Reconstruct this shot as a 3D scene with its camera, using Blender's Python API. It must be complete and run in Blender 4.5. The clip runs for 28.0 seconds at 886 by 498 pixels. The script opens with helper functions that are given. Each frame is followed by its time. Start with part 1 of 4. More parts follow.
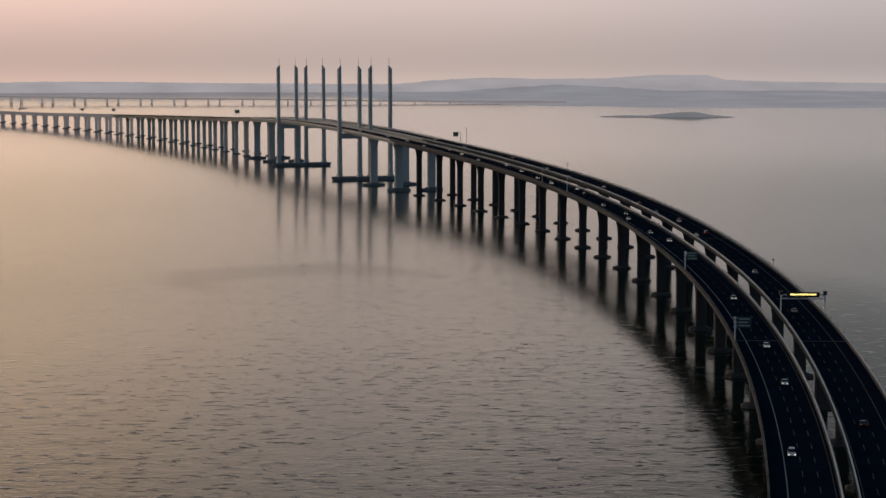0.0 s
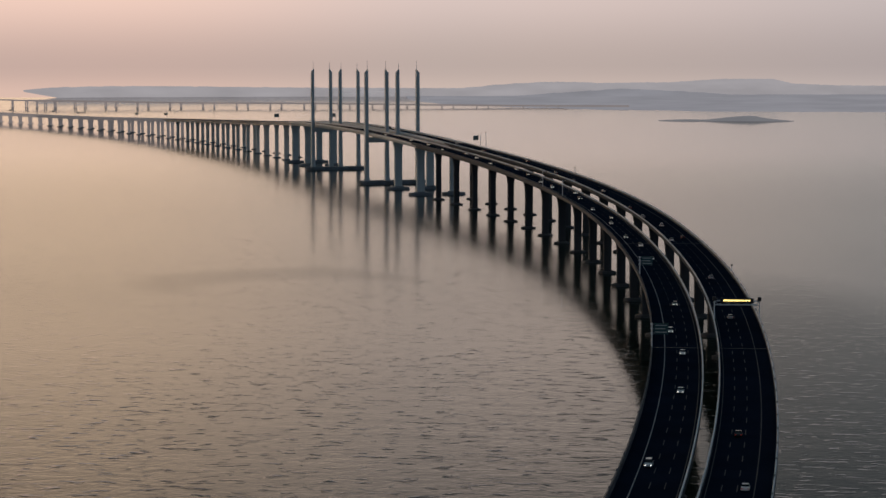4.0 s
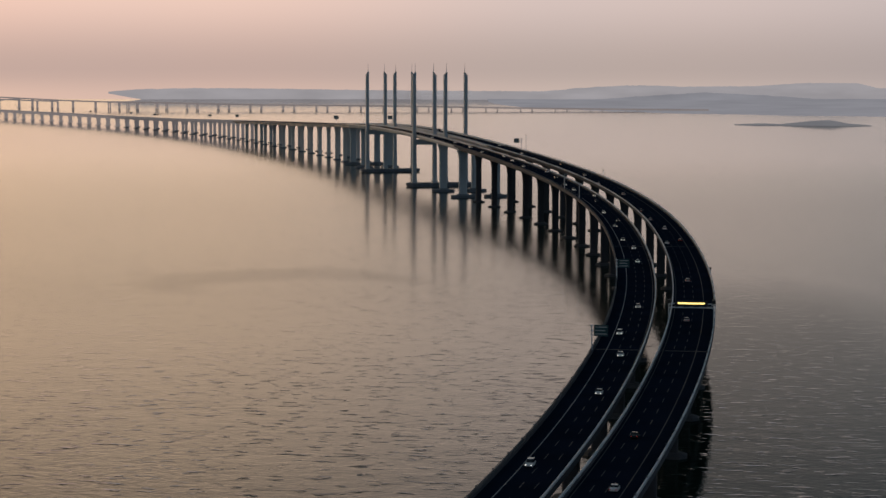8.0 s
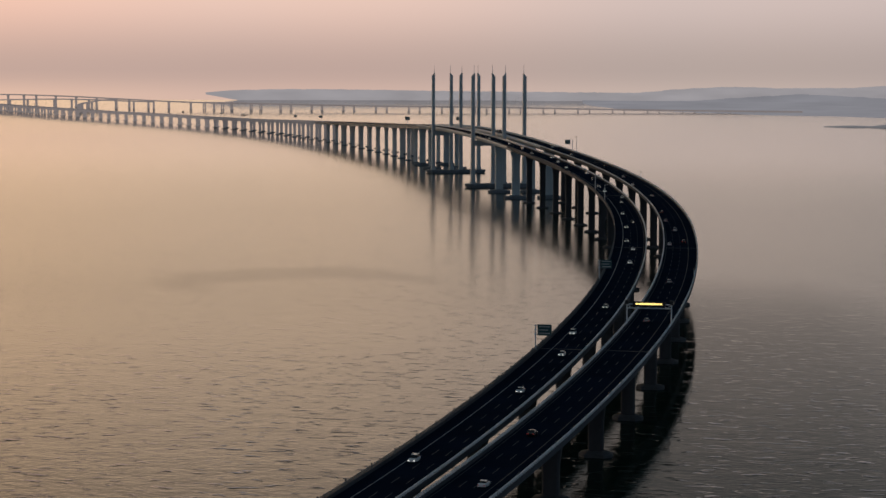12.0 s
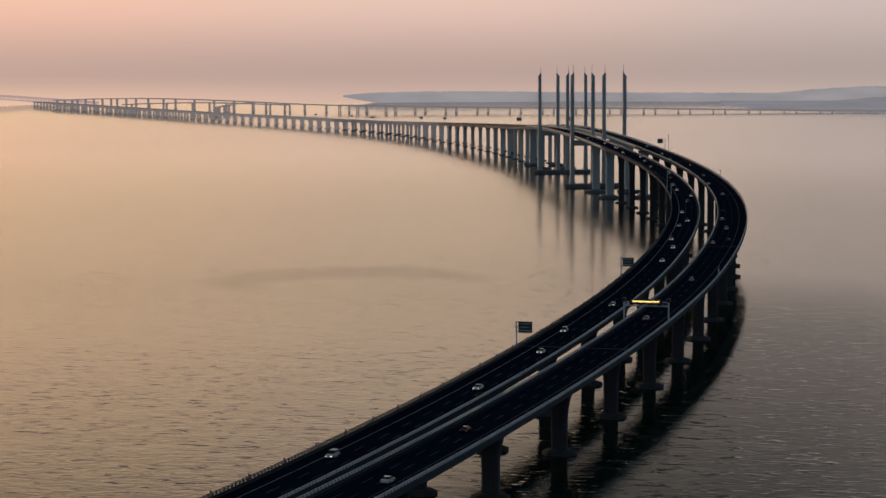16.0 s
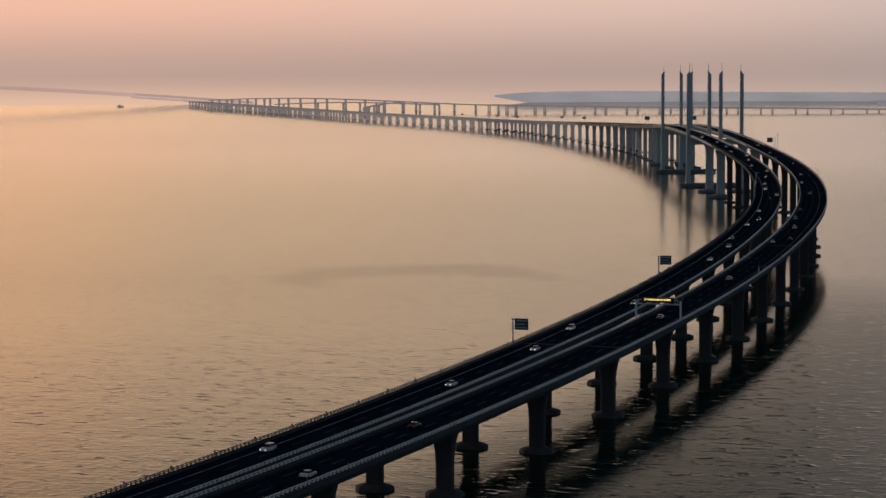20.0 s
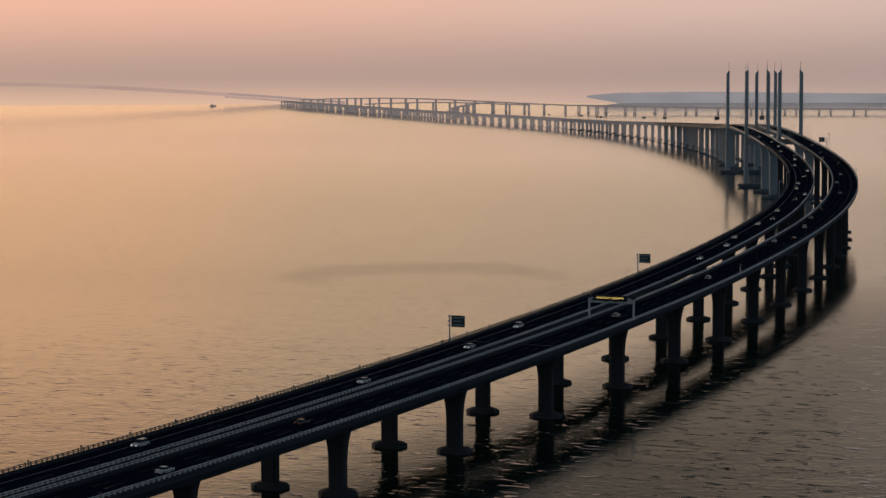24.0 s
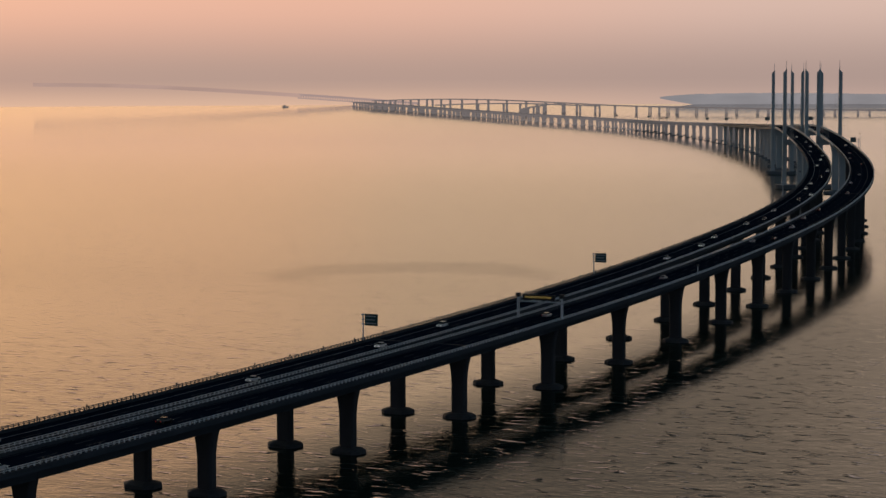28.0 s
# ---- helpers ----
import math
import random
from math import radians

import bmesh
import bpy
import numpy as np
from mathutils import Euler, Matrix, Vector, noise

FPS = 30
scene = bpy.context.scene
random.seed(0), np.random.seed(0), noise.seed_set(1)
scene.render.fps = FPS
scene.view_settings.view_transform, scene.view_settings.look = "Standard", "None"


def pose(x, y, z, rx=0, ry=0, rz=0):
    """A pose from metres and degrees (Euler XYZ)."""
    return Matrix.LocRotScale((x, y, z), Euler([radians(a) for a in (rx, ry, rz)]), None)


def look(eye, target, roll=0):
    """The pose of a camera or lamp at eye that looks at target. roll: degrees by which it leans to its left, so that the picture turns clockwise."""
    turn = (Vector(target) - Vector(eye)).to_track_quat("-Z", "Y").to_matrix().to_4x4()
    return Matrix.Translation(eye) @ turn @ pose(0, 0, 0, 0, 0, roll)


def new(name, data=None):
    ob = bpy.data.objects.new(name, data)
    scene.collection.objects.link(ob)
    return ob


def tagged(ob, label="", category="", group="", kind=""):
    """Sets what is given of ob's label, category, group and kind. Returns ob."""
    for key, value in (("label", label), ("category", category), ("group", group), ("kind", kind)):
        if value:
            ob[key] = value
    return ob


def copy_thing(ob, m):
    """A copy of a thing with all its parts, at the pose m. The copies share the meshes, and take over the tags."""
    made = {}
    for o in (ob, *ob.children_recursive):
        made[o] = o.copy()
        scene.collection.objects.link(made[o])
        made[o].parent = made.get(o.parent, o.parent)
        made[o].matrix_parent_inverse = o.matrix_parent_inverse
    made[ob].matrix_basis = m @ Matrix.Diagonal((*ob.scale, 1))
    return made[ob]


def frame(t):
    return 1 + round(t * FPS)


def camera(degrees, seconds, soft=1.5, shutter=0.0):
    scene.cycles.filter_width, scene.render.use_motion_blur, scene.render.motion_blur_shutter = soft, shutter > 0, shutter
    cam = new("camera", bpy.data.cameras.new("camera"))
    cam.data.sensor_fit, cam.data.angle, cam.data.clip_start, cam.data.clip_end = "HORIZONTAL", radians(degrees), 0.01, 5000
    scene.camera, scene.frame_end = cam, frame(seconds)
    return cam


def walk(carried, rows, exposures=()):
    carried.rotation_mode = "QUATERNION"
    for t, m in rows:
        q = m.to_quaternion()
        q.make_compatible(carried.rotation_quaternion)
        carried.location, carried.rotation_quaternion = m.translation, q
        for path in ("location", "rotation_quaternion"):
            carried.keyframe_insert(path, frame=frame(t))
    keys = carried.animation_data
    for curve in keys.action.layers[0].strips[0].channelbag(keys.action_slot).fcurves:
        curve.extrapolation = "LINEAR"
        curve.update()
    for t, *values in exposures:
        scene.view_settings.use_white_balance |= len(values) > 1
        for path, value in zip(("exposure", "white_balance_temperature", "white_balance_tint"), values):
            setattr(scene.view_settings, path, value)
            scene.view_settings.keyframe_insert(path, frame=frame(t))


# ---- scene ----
# A drone slides sideways over a long curved sea bridge at dusk; metres, z up, water level at z = 0.

# ---------------------------------------------------------------- camera and path
cam = camera(24.88, 28.0, soft=1.5)


def aim(x, y, z, yaw, pitch, roll):
    """Pose at (x, y, z): yaw to the left of +y, pitch up, roll to the right, in degrees."""
    a, b = radians(yaw), radians(pitch)
    way = Vector((-math.sin(a) * math.cos(b), math.cos(a) * math.cos(b), math.sin(b)))
    return look(Vector((x, y, z)), Vector((x, y, z)) + way * 100, -roll)


PATH = [
    (0.0, 0.0, 0.0, 107.86, 0.0, -5.335, 0.031), (1.0, 13.04, 4.15, 107.7, 0.551, -5.298, 0.004),
    (2.0, 26.07, 7.04, 107.12, 1.141, -5.255, 0.057), (2.5, 32.98, 8.02, 106.95, 1.442, -5.244, 0.084),
    (4.5, 58.41, 11.24, 106.75, 2.813, -5.195, 0.109), (5.0, 64.35, 11.44, 106.64, 3.172, -5.192, 0.1),
    (6.0, 75.9, 11.68, 106.38, 3.792, -5.159, 0.005), (7.0, 87.55, 11.34, 106.15, 4.463, -5.122, -0.05),
    (8.0, 100.04, 11.25, 106.15, 5.307, -5.109, -0.07), (9.0, 113.02, 10.91, 106.01, 6.05, -5.094, -0.042),
    (10.0, 125.87, 10.43, 106.09, 6.857, -5.108, -0.02), (11.0, 138.42, 10.2, 106.32, 7.725, -5.089, -0.086),
    (11.5, 144.9, 10.02, 106.36, 8.154, -5.086, -0.11), (13.5, 171.02, 11.3, 106.05, 9.974, -5.056, -0.07),
    (14.0, 177.7, 13.2, 105.79, 10.504, -5.054, 0.02), (15.0, 191.13, 17.87, 105.04, 11.815, -5.034, 0.229),
    (16.0, 203.37, 23.67, 104.11, 13.128, -5.0, 0.307), (17.0, 215.51, 28.49, 103.34, 14.374, -4.975, 0.35),
    (18.0, 228.19, 32.51, 102.98, 15.649, -4.98, 0.327), (19.0, 240.4, 36.05, 102.49, 16.847, -4.968, 0.333),
    (20.0, 252.86, 40.78, 102.13, 18.051, -4.958, 0.38), (21.0, 264.66, 46.81, 101.58, 18.862, -4.958, 0.307),
    (21.5, 270.03, 50.13, 101.29, 19.226, -4.965, 0.276), (23.5, 291.7, 65.11, 99.46, 20.852, -4.916, 0.249),
    (24.0, 297.34, 68.87, 99.08, 21.245, -4.903, 0.249), (25.0, 308.82, 75.67, 98.35, 22.004, -4.857, 0.312),
    (26.0, 320.06, 82.42, 97.72, 22.673, -4.844, 0.34), (27.0, 330.87, 90.04, 97.21, 23.33, -4.845, 0.301),
    (28.0, 341.41, 96.76, 96.88, 23.9, -4.84, 0.237)]
walk(cam, [(r[0], aim(*r[1:])) for r in PATH], [(0.0, 0.06), (8.0, -0.02), (18.0, -0.18), (28.0, -0.36)])

# ---------------------------------------------------------------- world and sun
SUN_AZ, SUN_EL = 50.0, 7.0        # degrees to the left of +y, degrees above the horizon
world = bpy.data.worlds.new("hazy_dusk")
scene.world = world
world.use_nodes = True
wt = world.node_tree
wt.nodes.clear()


def wnode(kind, **inputs):
    n = wt.nodes.new(kind)
    for k, v in inputs.items():
        n.inputs[k].default_value = v
    return n


def wmath(op, a, b=None):
    n = wt.nodes.new("ShaderNodeMath")
    n.operation = op
    for i, v in enumerate((a, b)):
        if v is None:
            continue
        if isinstance(v, (int, float)):
            n.inputs[i].default_value = v
        else:
            wt.links.new(v, n.inputs[i])
    return n.outputs[0]


def wramp(fac, stops, kind="EASE"):
    n = wt.nodes.new("ShaderNodeValToRGB")
    n.color_ramp.interpolation = kind
    while len(n.color_ramp.elements) < len(stops):
        n.color_ramp.elements.new(0.5)
    for e, (pos, col) in zip(n.color_ramp.elements, stops):
        e.position, e.color = pos, (*col, 1)
    wt.links.new(fac, n.inputs[0])
    return n.outputs[0]


wco = wt.nodes.new("ShaderNodeTexCoord")
wsep = wt.nodes.new("ShaderNodeSeparateXYZ")
wt.links.new(wco.outputs["Generated"], wsep.inputs[0])
w_up = wmath("MAXIMUM", wsep.outputs[2], 0.0)
w_sun = wmath("ADD", wmath("MULTIPLY", wsep.outputs[0], -math.sin(radians(SUN_AZ))),
              wmath("MULTIPLY", wsep.outputs[1], math.cos(radians(SUN_AZ))))
w_side = wmath("ADD", wmath("MULTIPLY", w_sun, 0.5), 0.5)
# haze colour from the dull side of the sky to the side of the sunken sun: near the horizon, part way up, overhead
DULL, DIM = (0.20, 0.265, 0.34), (0.19, 0.22, 0.26)
haze = wramp(w_side, [(0.0, DULL), (0.52, DIM), (0.72, (0.405, 0.35, 0.345)), (0.83, (0.49, 0.395, 0.36)),
                      (0.90, (0.555, 0.40, 0.35)), (0.97, (0.61, 0.415, 0.345)), (1.0, (0.68, 0.43, 0.34))])
low = wramp(w_side, [(0.0, DULL), (0.52, DIM), (0.72, (0.52, 0.455, 0.45)), (0.83, (0.665, 0.535, 0.50)),
                     (0.90, (0.84, 0.59, 0.505)), (0.97, (0.97, 0.555, 0.425)), (1.0, (1.04, 0.555, 0.40))])
middle = wramp(w_side, [(0.0, DULL), (0.52, DIM), (0.72, (0.54, 0.51, 0.50)), (0.83, (0.98, 0.78, 0.67)), (0.90, (1.42, 1.01, 0.70)), (0.945, (1.60, 1.07, 0.67)), (0.97, (1.92, 1.11, 0.63)),
                        (1.0, (2.15, 1.15, 0.55))])
high = wramp(w_side, [(0.0, (0.055, 0.085, 0.125)), (1.0, (0.055, 0.08, 0.088))])


def wblend(fac, a, b):
    n = wt.nodes.new("ShaderNodeMixRGB")
    for i, v in enumerate((fac, a, b)):
        wt.links.new(v, n.inputs[i])
    return n


w_fac0 = wramp(w_up, [(0.0, (0, 0, 0)), (0.04, (1, 1, 1))])
w_fac = wramp(w_up, [(0.0, (0, 0, 0)), (0.042, (0.05, 0.05, 0.05)), (0.102, (1, 1, 1))])
w_fac2 = wramp(w_up, [(0.0, (0, 0, 0)), (0.055, (0, 0, 0)), (0.14, (0.28, 0.28, 0.28)), (0.22, (0.58, 0.58, 0.58)), (0.36, (1, 1, 1))], "LINEAR")
wmix = wblend(w_fac2, wblend(w_fac, wblend(w_fac0, haze, low).outputs[0], middle).outputs[0], high)
# the far end of the bay, lost in haze under the horizon
bay = wramp(w_side, [(0.0, DULL), (0.52, DIM), (0.72, (0.50, 0.43, 0.41)), (0.83, (0.60, 0.475, 0.42)), (0.90, (0.70, 0.49, 0.41)), (0.97, (0.93, 0.60, 0.43)), (1.0, (1.0, 0.62, 0.43))])
w_down = wramp(wmath("MULTIPLY", wsep.outputs[2], -1.0), [(0.0, (0, 0, 0)), (0.015, (1, 1, 1))])
wmix = wblend(w_down, wmix.outputs[0], bay)
sky = wt.nodes.new("ShaderNodeTexSky")
sky.sky_type, sky.sun_disc = "NISHITA", False
sky.sun_elevation, sky.sun_rotation = radians(SUN_EL), radians(360 - SUN_AZ)
sky.dust_density, sky.altitude = 6.0, 0.0
bg_sky = wnode("ShaderNodeBackground", Strength=0.006)
bg_haze = wnode("ShaderNodeBackground", Strength=1.0)
wt.links.new(sky.outputs[0], bg_sky.inputs[0])
wt.links.new(wmix.outputs[0], bg_haze.inputs[0])
wadd = wt.nodes.new("ShaderNodeAddShader")
wt.links.new(bg_sky.outputs[0], wadd.inputs[0])
wt.links.new(bg_haze.outputs[0], wadd.inputs[1])
wout = wt.nodes.new("ShaderNodeOutputWorld")
wt.links.new(wadd.outputs[0], wout.inputs[0])

sun_data = bpy.data.lights.new("sun", "SUN")
sun_data.energy, sun_data.angle, sun_data.color = 0.3, radians(12), (1.0, 0.84, 0.70)
sun = new("sun", sun_data)
sun_from = Vector((-math.sin(radians(SUN_AZ)), math.cos(radians(SUN_AZ)), math.tan(radians(SUN_EL))))
sun.matrix_world = look((-400, 300, 300), Vector((-400, 300, 300)) - sun_from)

# ---------------------------------------------------------------- materials


def material(name, base, rough=0.8, metal=0.0, grain=0.0, grain_size=1.0, stain=0.0, stain_size=8.0, bump=0.0,
             island=0.0, spec=0.5, emit=None, power=0.0, streak=False):
    m = bpy.data.materials.new(name)
    m.use_nodes = True
    nt = m.node_tree
    b = nt.nodes["Principled BSDF"]
    b.inputs["Base Color"].default_value = (*base, 1)
    b.inputs["Roughness"].default_value = rough
    b.inputs["Metallic"].default_value = metal
    b.inputs["Specular IOR Level"].default_value = spec
    if emit:
        b.inputs["Emission Color"].default_value = (*emit, 1)
        b.inputs["Emission Strength"].default_value = power
    if not (grain or stain or bump or island):
        return m
    geo = nt.nodes.new("ShaderNodeNewGeometry")
    col = None

    def tint(col, fac, amount):
        """Scale the colour by 1 - amount .. 1 + amount as fac goes 0 .. 1."""
        r = nt.nodes.new("ShaderNodeMapRange")
        r.inputs[3].default_value, r.inputs[4].default_value = 1 - amount, 1 + amount
        nt.links.new(fac, r.inputs[0])
        v = nt.nodes.new("ShaderNodeVectorMath")
        v.operation = "SCALE"
        nt.links.new(r.outputs[0], v.inputs["Scale"])
        if col is None:
            v.inputs[0].default_value = base
        else:
            nt.links.new(col, v.inputs[0])
        return v.outputs[0]

    def cloud(size, squash=None):
        n = nt.nodes.new("ShaderNodeTexNoise")
        n.inputs["Scale"].default_value = 1 / size
        n.inputs["Detail"].default_value = 4
        src = geo.outputs["Position"]
        if squash:
            mp = nt.nodes.new("ShaderNodeVectorMath")
            mp.operation = "MULTIPLY"
            mp.inputs[1].default_value = squash
            nt.links.new(src, mp.inputs[0])
            src = mp.outputs[0]
        nt.links.new(src, n.inputs["Vector"])
        return n.outputs["Fac"]
    if grain:
        col = tint(col, cloud(grain_size), grain)
    if stain:
        col = tint(col, cloud(stain_size, (1, 1, 0.12) if streak else None), stain * 1.6)
    if island:
        oi = nt.nodes.new("ShaderNodeObjectInfo")
        col = tint(col, oi.outputs["Random"], island)
    nt.links.new(col, b.inputs["Base Color"])
    if bump:
        bp = nt.nodes.new("ShaderNodeBump")
        bp.inputs["Distance"].default_value = bump
        nt.links.new(cloud(grain_size), bp.inputs["Height"])
        nt.links.new(bp.outputs[0], b.inputs["Normal"])
    return m


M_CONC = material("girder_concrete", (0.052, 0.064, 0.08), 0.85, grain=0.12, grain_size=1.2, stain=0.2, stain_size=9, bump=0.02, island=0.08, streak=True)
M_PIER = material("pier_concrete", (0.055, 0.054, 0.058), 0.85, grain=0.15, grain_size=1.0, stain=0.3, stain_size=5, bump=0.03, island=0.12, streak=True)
# lighter copy of the concrete for far spans; haze put into the colour
M_HAZECONC = material("haze_toned_concrete", (0.80, 0.74, 0.69), 0.85, grain=0.12, grain_size=1.2, stain=0.25, stain_size=8, bump=0.02, island=0.1, streak=True)
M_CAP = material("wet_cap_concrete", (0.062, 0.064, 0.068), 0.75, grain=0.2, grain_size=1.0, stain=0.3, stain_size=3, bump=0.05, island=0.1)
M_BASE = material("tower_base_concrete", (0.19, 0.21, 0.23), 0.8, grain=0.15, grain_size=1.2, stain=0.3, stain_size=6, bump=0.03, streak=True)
# pale grey lightened for haze; also on the channel span and its piers
M_PYLON = material("haze_toned_pylon", (0.55, 0.59, 0.60), 0.6, grain=0.06, grain_size=1.5, stain=0.15, stain_size=8, streak=True)
M_ASPH = material("asphalt", (0.010, 0.016, 0.031), 1.0, grain=0.2, grain_size=0.6, stain=0.25, stain_size=14, bump=0.01, spec=0.0)
M_PAINT = material("road_paint", (0.27, 0.28, 0.29), 0.7, grain=0.25, grain_size=0.8, stain=0.3, stain_size=6)
# darker road paint for the fainter lines
M_DIMPAINT = material("dim_road_paint", (0.04, 0.043, 0.048), 0.75, grain=0.3, grain_size=0.8, stain=0.4, stain_size=6)
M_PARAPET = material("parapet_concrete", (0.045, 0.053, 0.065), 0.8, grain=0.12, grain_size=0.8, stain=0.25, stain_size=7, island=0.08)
M_STEEL = material("galvanised_steel", (0.70, 0.75, 0.79), 0.5, metal=0.2, grain=0.1, grain_size=0.5)
# darker rail steel: backlight against the water put into the colour
M_POST = material("dark_backlit_steel", (0.13, 0.135, 0.14), 0.7, metal=0.1, grain=0.15, grain_size=0.4, island=0.15)
M_CABLE = material("cable_sheath", (0.8, 0.79, 0.77), 0.5, grain=0.05, grain_size=2)
M_SIGN = material("sign_face_blue_green", (0.03, 0.075, 0.075), 0.45, grain=0.1, grain_size=0.7)
M_SIGNBAR = material("sign_lettering", (0.55, 0.57, 0.56), 0.5, grain=0.05, grain_size=0.3)
M_BOX = material("led_cabinet", (0.02, 0.02, 0.022), 0.5, grain=0.1, grain_size=0.5)
M_LED = material("led_amber", (0.02, 0.02, 0.02), 0.4, emit=(1.0, 0.72, 0.22), power=2.6)
M_GLASS = material("car_glass", (0.012, 0.014, 0.018), 0.08)
M_TYRE = material("tyre_rubber", (0.02, 0.02, 0.02), 0.85, grain=0.1, grain_size=0.2)
M_HEAD = material("headlight", (0.8, 0.8, 0.8), 0.2, emit=(1.0, 0.95, 0.85), power=1.4)
M_TAIL = material("tail_light", (0.35, 0.02, 0.02), 0.3, emit=(1.0, 0.08, 0.04), power=0.12)
CAR_PAINT = {
    "white": material("car_paint_white", (0.78, 0.78, 0.77), 0.3, grain=0.03, grain_size=0.6),
    "silver": material("car_paint_silver", (0.42, 0.43, 0.44), 0.3, metal=0.5, grain=0.03, grain_size=0.6),
    "black": material("car_paint_black", (0.02, 0.02, 0.023), 0.25, grain=0.03, grain_size=0.6)}


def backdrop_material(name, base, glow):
    """Distant land or concrete with haze painted in as emission: a soft, low-contrast backdrop."""
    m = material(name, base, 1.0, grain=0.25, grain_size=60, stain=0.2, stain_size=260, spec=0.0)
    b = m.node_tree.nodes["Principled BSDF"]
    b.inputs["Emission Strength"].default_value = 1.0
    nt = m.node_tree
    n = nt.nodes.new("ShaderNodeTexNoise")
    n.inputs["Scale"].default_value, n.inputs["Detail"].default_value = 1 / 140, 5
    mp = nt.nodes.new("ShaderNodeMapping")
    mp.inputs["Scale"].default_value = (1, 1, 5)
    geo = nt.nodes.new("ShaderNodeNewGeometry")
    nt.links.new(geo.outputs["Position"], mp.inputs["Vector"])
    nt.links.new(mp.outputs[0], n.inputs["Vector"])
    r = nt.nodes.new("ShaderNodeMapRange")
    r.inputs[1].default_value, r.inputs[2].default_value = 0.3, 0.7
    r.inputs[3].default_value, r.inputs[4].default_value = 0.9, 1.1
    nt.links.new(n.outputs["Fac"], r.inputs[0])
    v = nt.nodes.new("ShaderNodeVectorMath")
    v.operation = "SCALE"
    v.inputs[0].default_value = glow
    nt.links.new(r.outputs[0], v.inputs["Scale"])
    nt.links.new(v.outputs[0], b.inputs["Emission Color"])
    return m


# haze over the far land is part of its emission colour
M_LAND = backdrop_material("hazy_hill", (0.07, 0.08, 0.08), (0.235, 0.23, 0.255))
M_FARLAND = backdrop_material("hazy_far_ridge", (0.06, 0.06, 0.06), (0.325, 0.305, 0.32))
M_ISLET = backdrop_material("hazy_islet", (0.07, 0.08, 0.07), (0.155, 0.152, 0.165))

# spans and ramps this far off glow with the haze painted in
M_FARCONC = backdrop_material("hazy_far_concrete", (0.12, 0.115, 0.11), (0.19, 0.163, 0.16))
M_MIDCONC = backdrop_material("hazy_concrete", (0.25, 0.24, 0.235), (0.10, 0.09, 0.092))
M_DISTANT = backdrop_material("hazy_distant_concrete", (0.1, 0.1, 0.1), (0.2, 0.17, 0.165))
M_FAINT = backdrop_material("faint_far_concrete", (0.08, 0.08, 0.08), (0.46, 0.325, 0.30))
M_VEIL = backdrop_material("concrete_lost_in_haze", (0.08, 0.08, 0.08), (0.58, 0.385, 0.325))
M_WATER = bpy.data.materials.new("bay_water")
M_WATER.use_nodes = True
_nt = M_WATER.node_tree
_b = _nt.nodes["Principled BSDF"]
_b.inputs["Base Color"].default_value = (0.008, 0.02, 0.015, 1)
_b.inputs["Roughness"].default_value = 0.1
_b.inputs["IOR"].default_value = 1.333
_geo = _nt.nodes.new("ShaderNodeNewGeometry")
# distance from the middle of the bridge's curve
_away = _nt.nodes.new("ShaderNodeVectorMath")
_away.operation = "DISTANCE"
_away.inputs[1].default_value = (-2590, 790, 0)
_nt.links.new(_geo.outputs["Position"], _away.inputs[0])
_gxyz = _nt.nodes.new("ShaderNodeSeparateXYZ")
_nt.links.new(_geo.outputs["Position"], _gxyz.inputs[0])
_ring = _nt.nodes.new("ShaderNodeMapRange")
_ring.inputs[1].default_value, _ring.inputs[2].default_value = 2500, 3100
_nt.links.new(_away.outputs["Value"], _ring.inputs[0])
_south = _nt.nodes.new("ShaderNodeMapRange")     # 1 by the near end of the bridge, 0 out in the bay
_south.interpolation_type = "SMOOTHSTEP"
_south.inputs[1].default_value, _south.inputs[2].default_value = 800, 1250
_south.inputs[3].default_value, _south.inputs[4].default_value = 1, 0
_nt.links.new(_gxyz.outputs[1], _south.inputs[0])
_chop = _nt.nodes.new("ShaderNodeValToRGB")     # smoother by the piers than in the bay or out in the open
while len(_chop.color_ramp.elements) < 4:
    _chop.color_ramp.elements.new(0.5)
for _e, (_at, _v) in zip(_chop.color_ramp.elements, [(0.0, 0.8), (0.31, 0.75), (0.50, 0.75), (0.78, 0.75)]):
    _e.position, _e.color = _at, (_v, _v, _v, 1)
_nt.links.new(_ring.outputs[0], _chop.inputs[0])
# far out the bay lies smoother
_far = _nt.nodes.new("ShaderNodeVectorMath")
_far.operation = "DISTANCE"
_far.inputs[1].default_value = (230, 45, 0)
_nt.links.new(_geo.outputs["Position"], _far.inputs[0])
_calm = _nt.nodes.new("ShaderNodeMapRange")
_calm.interpolation_type = "SMOOTHSTEP"
_calm.inputs[1].default_value, _calm.inputs[2].default_value = 450, 820
_calm.inputs[3].default_value, _calm.inputs[4].default_value = 1.0, 0.2
_nt.links.new(_far.outputs["Value"], _calm.inputs[0])
_mild = _nt.nodes.new("ShaderNodeMath")
_mild.operation = "MULTIPLY"
_nt.links.new(_chop.outputs[0], _mild.inputs[0])
_nt.links.new(_calm.outputs[0], _mild.inputs[1])


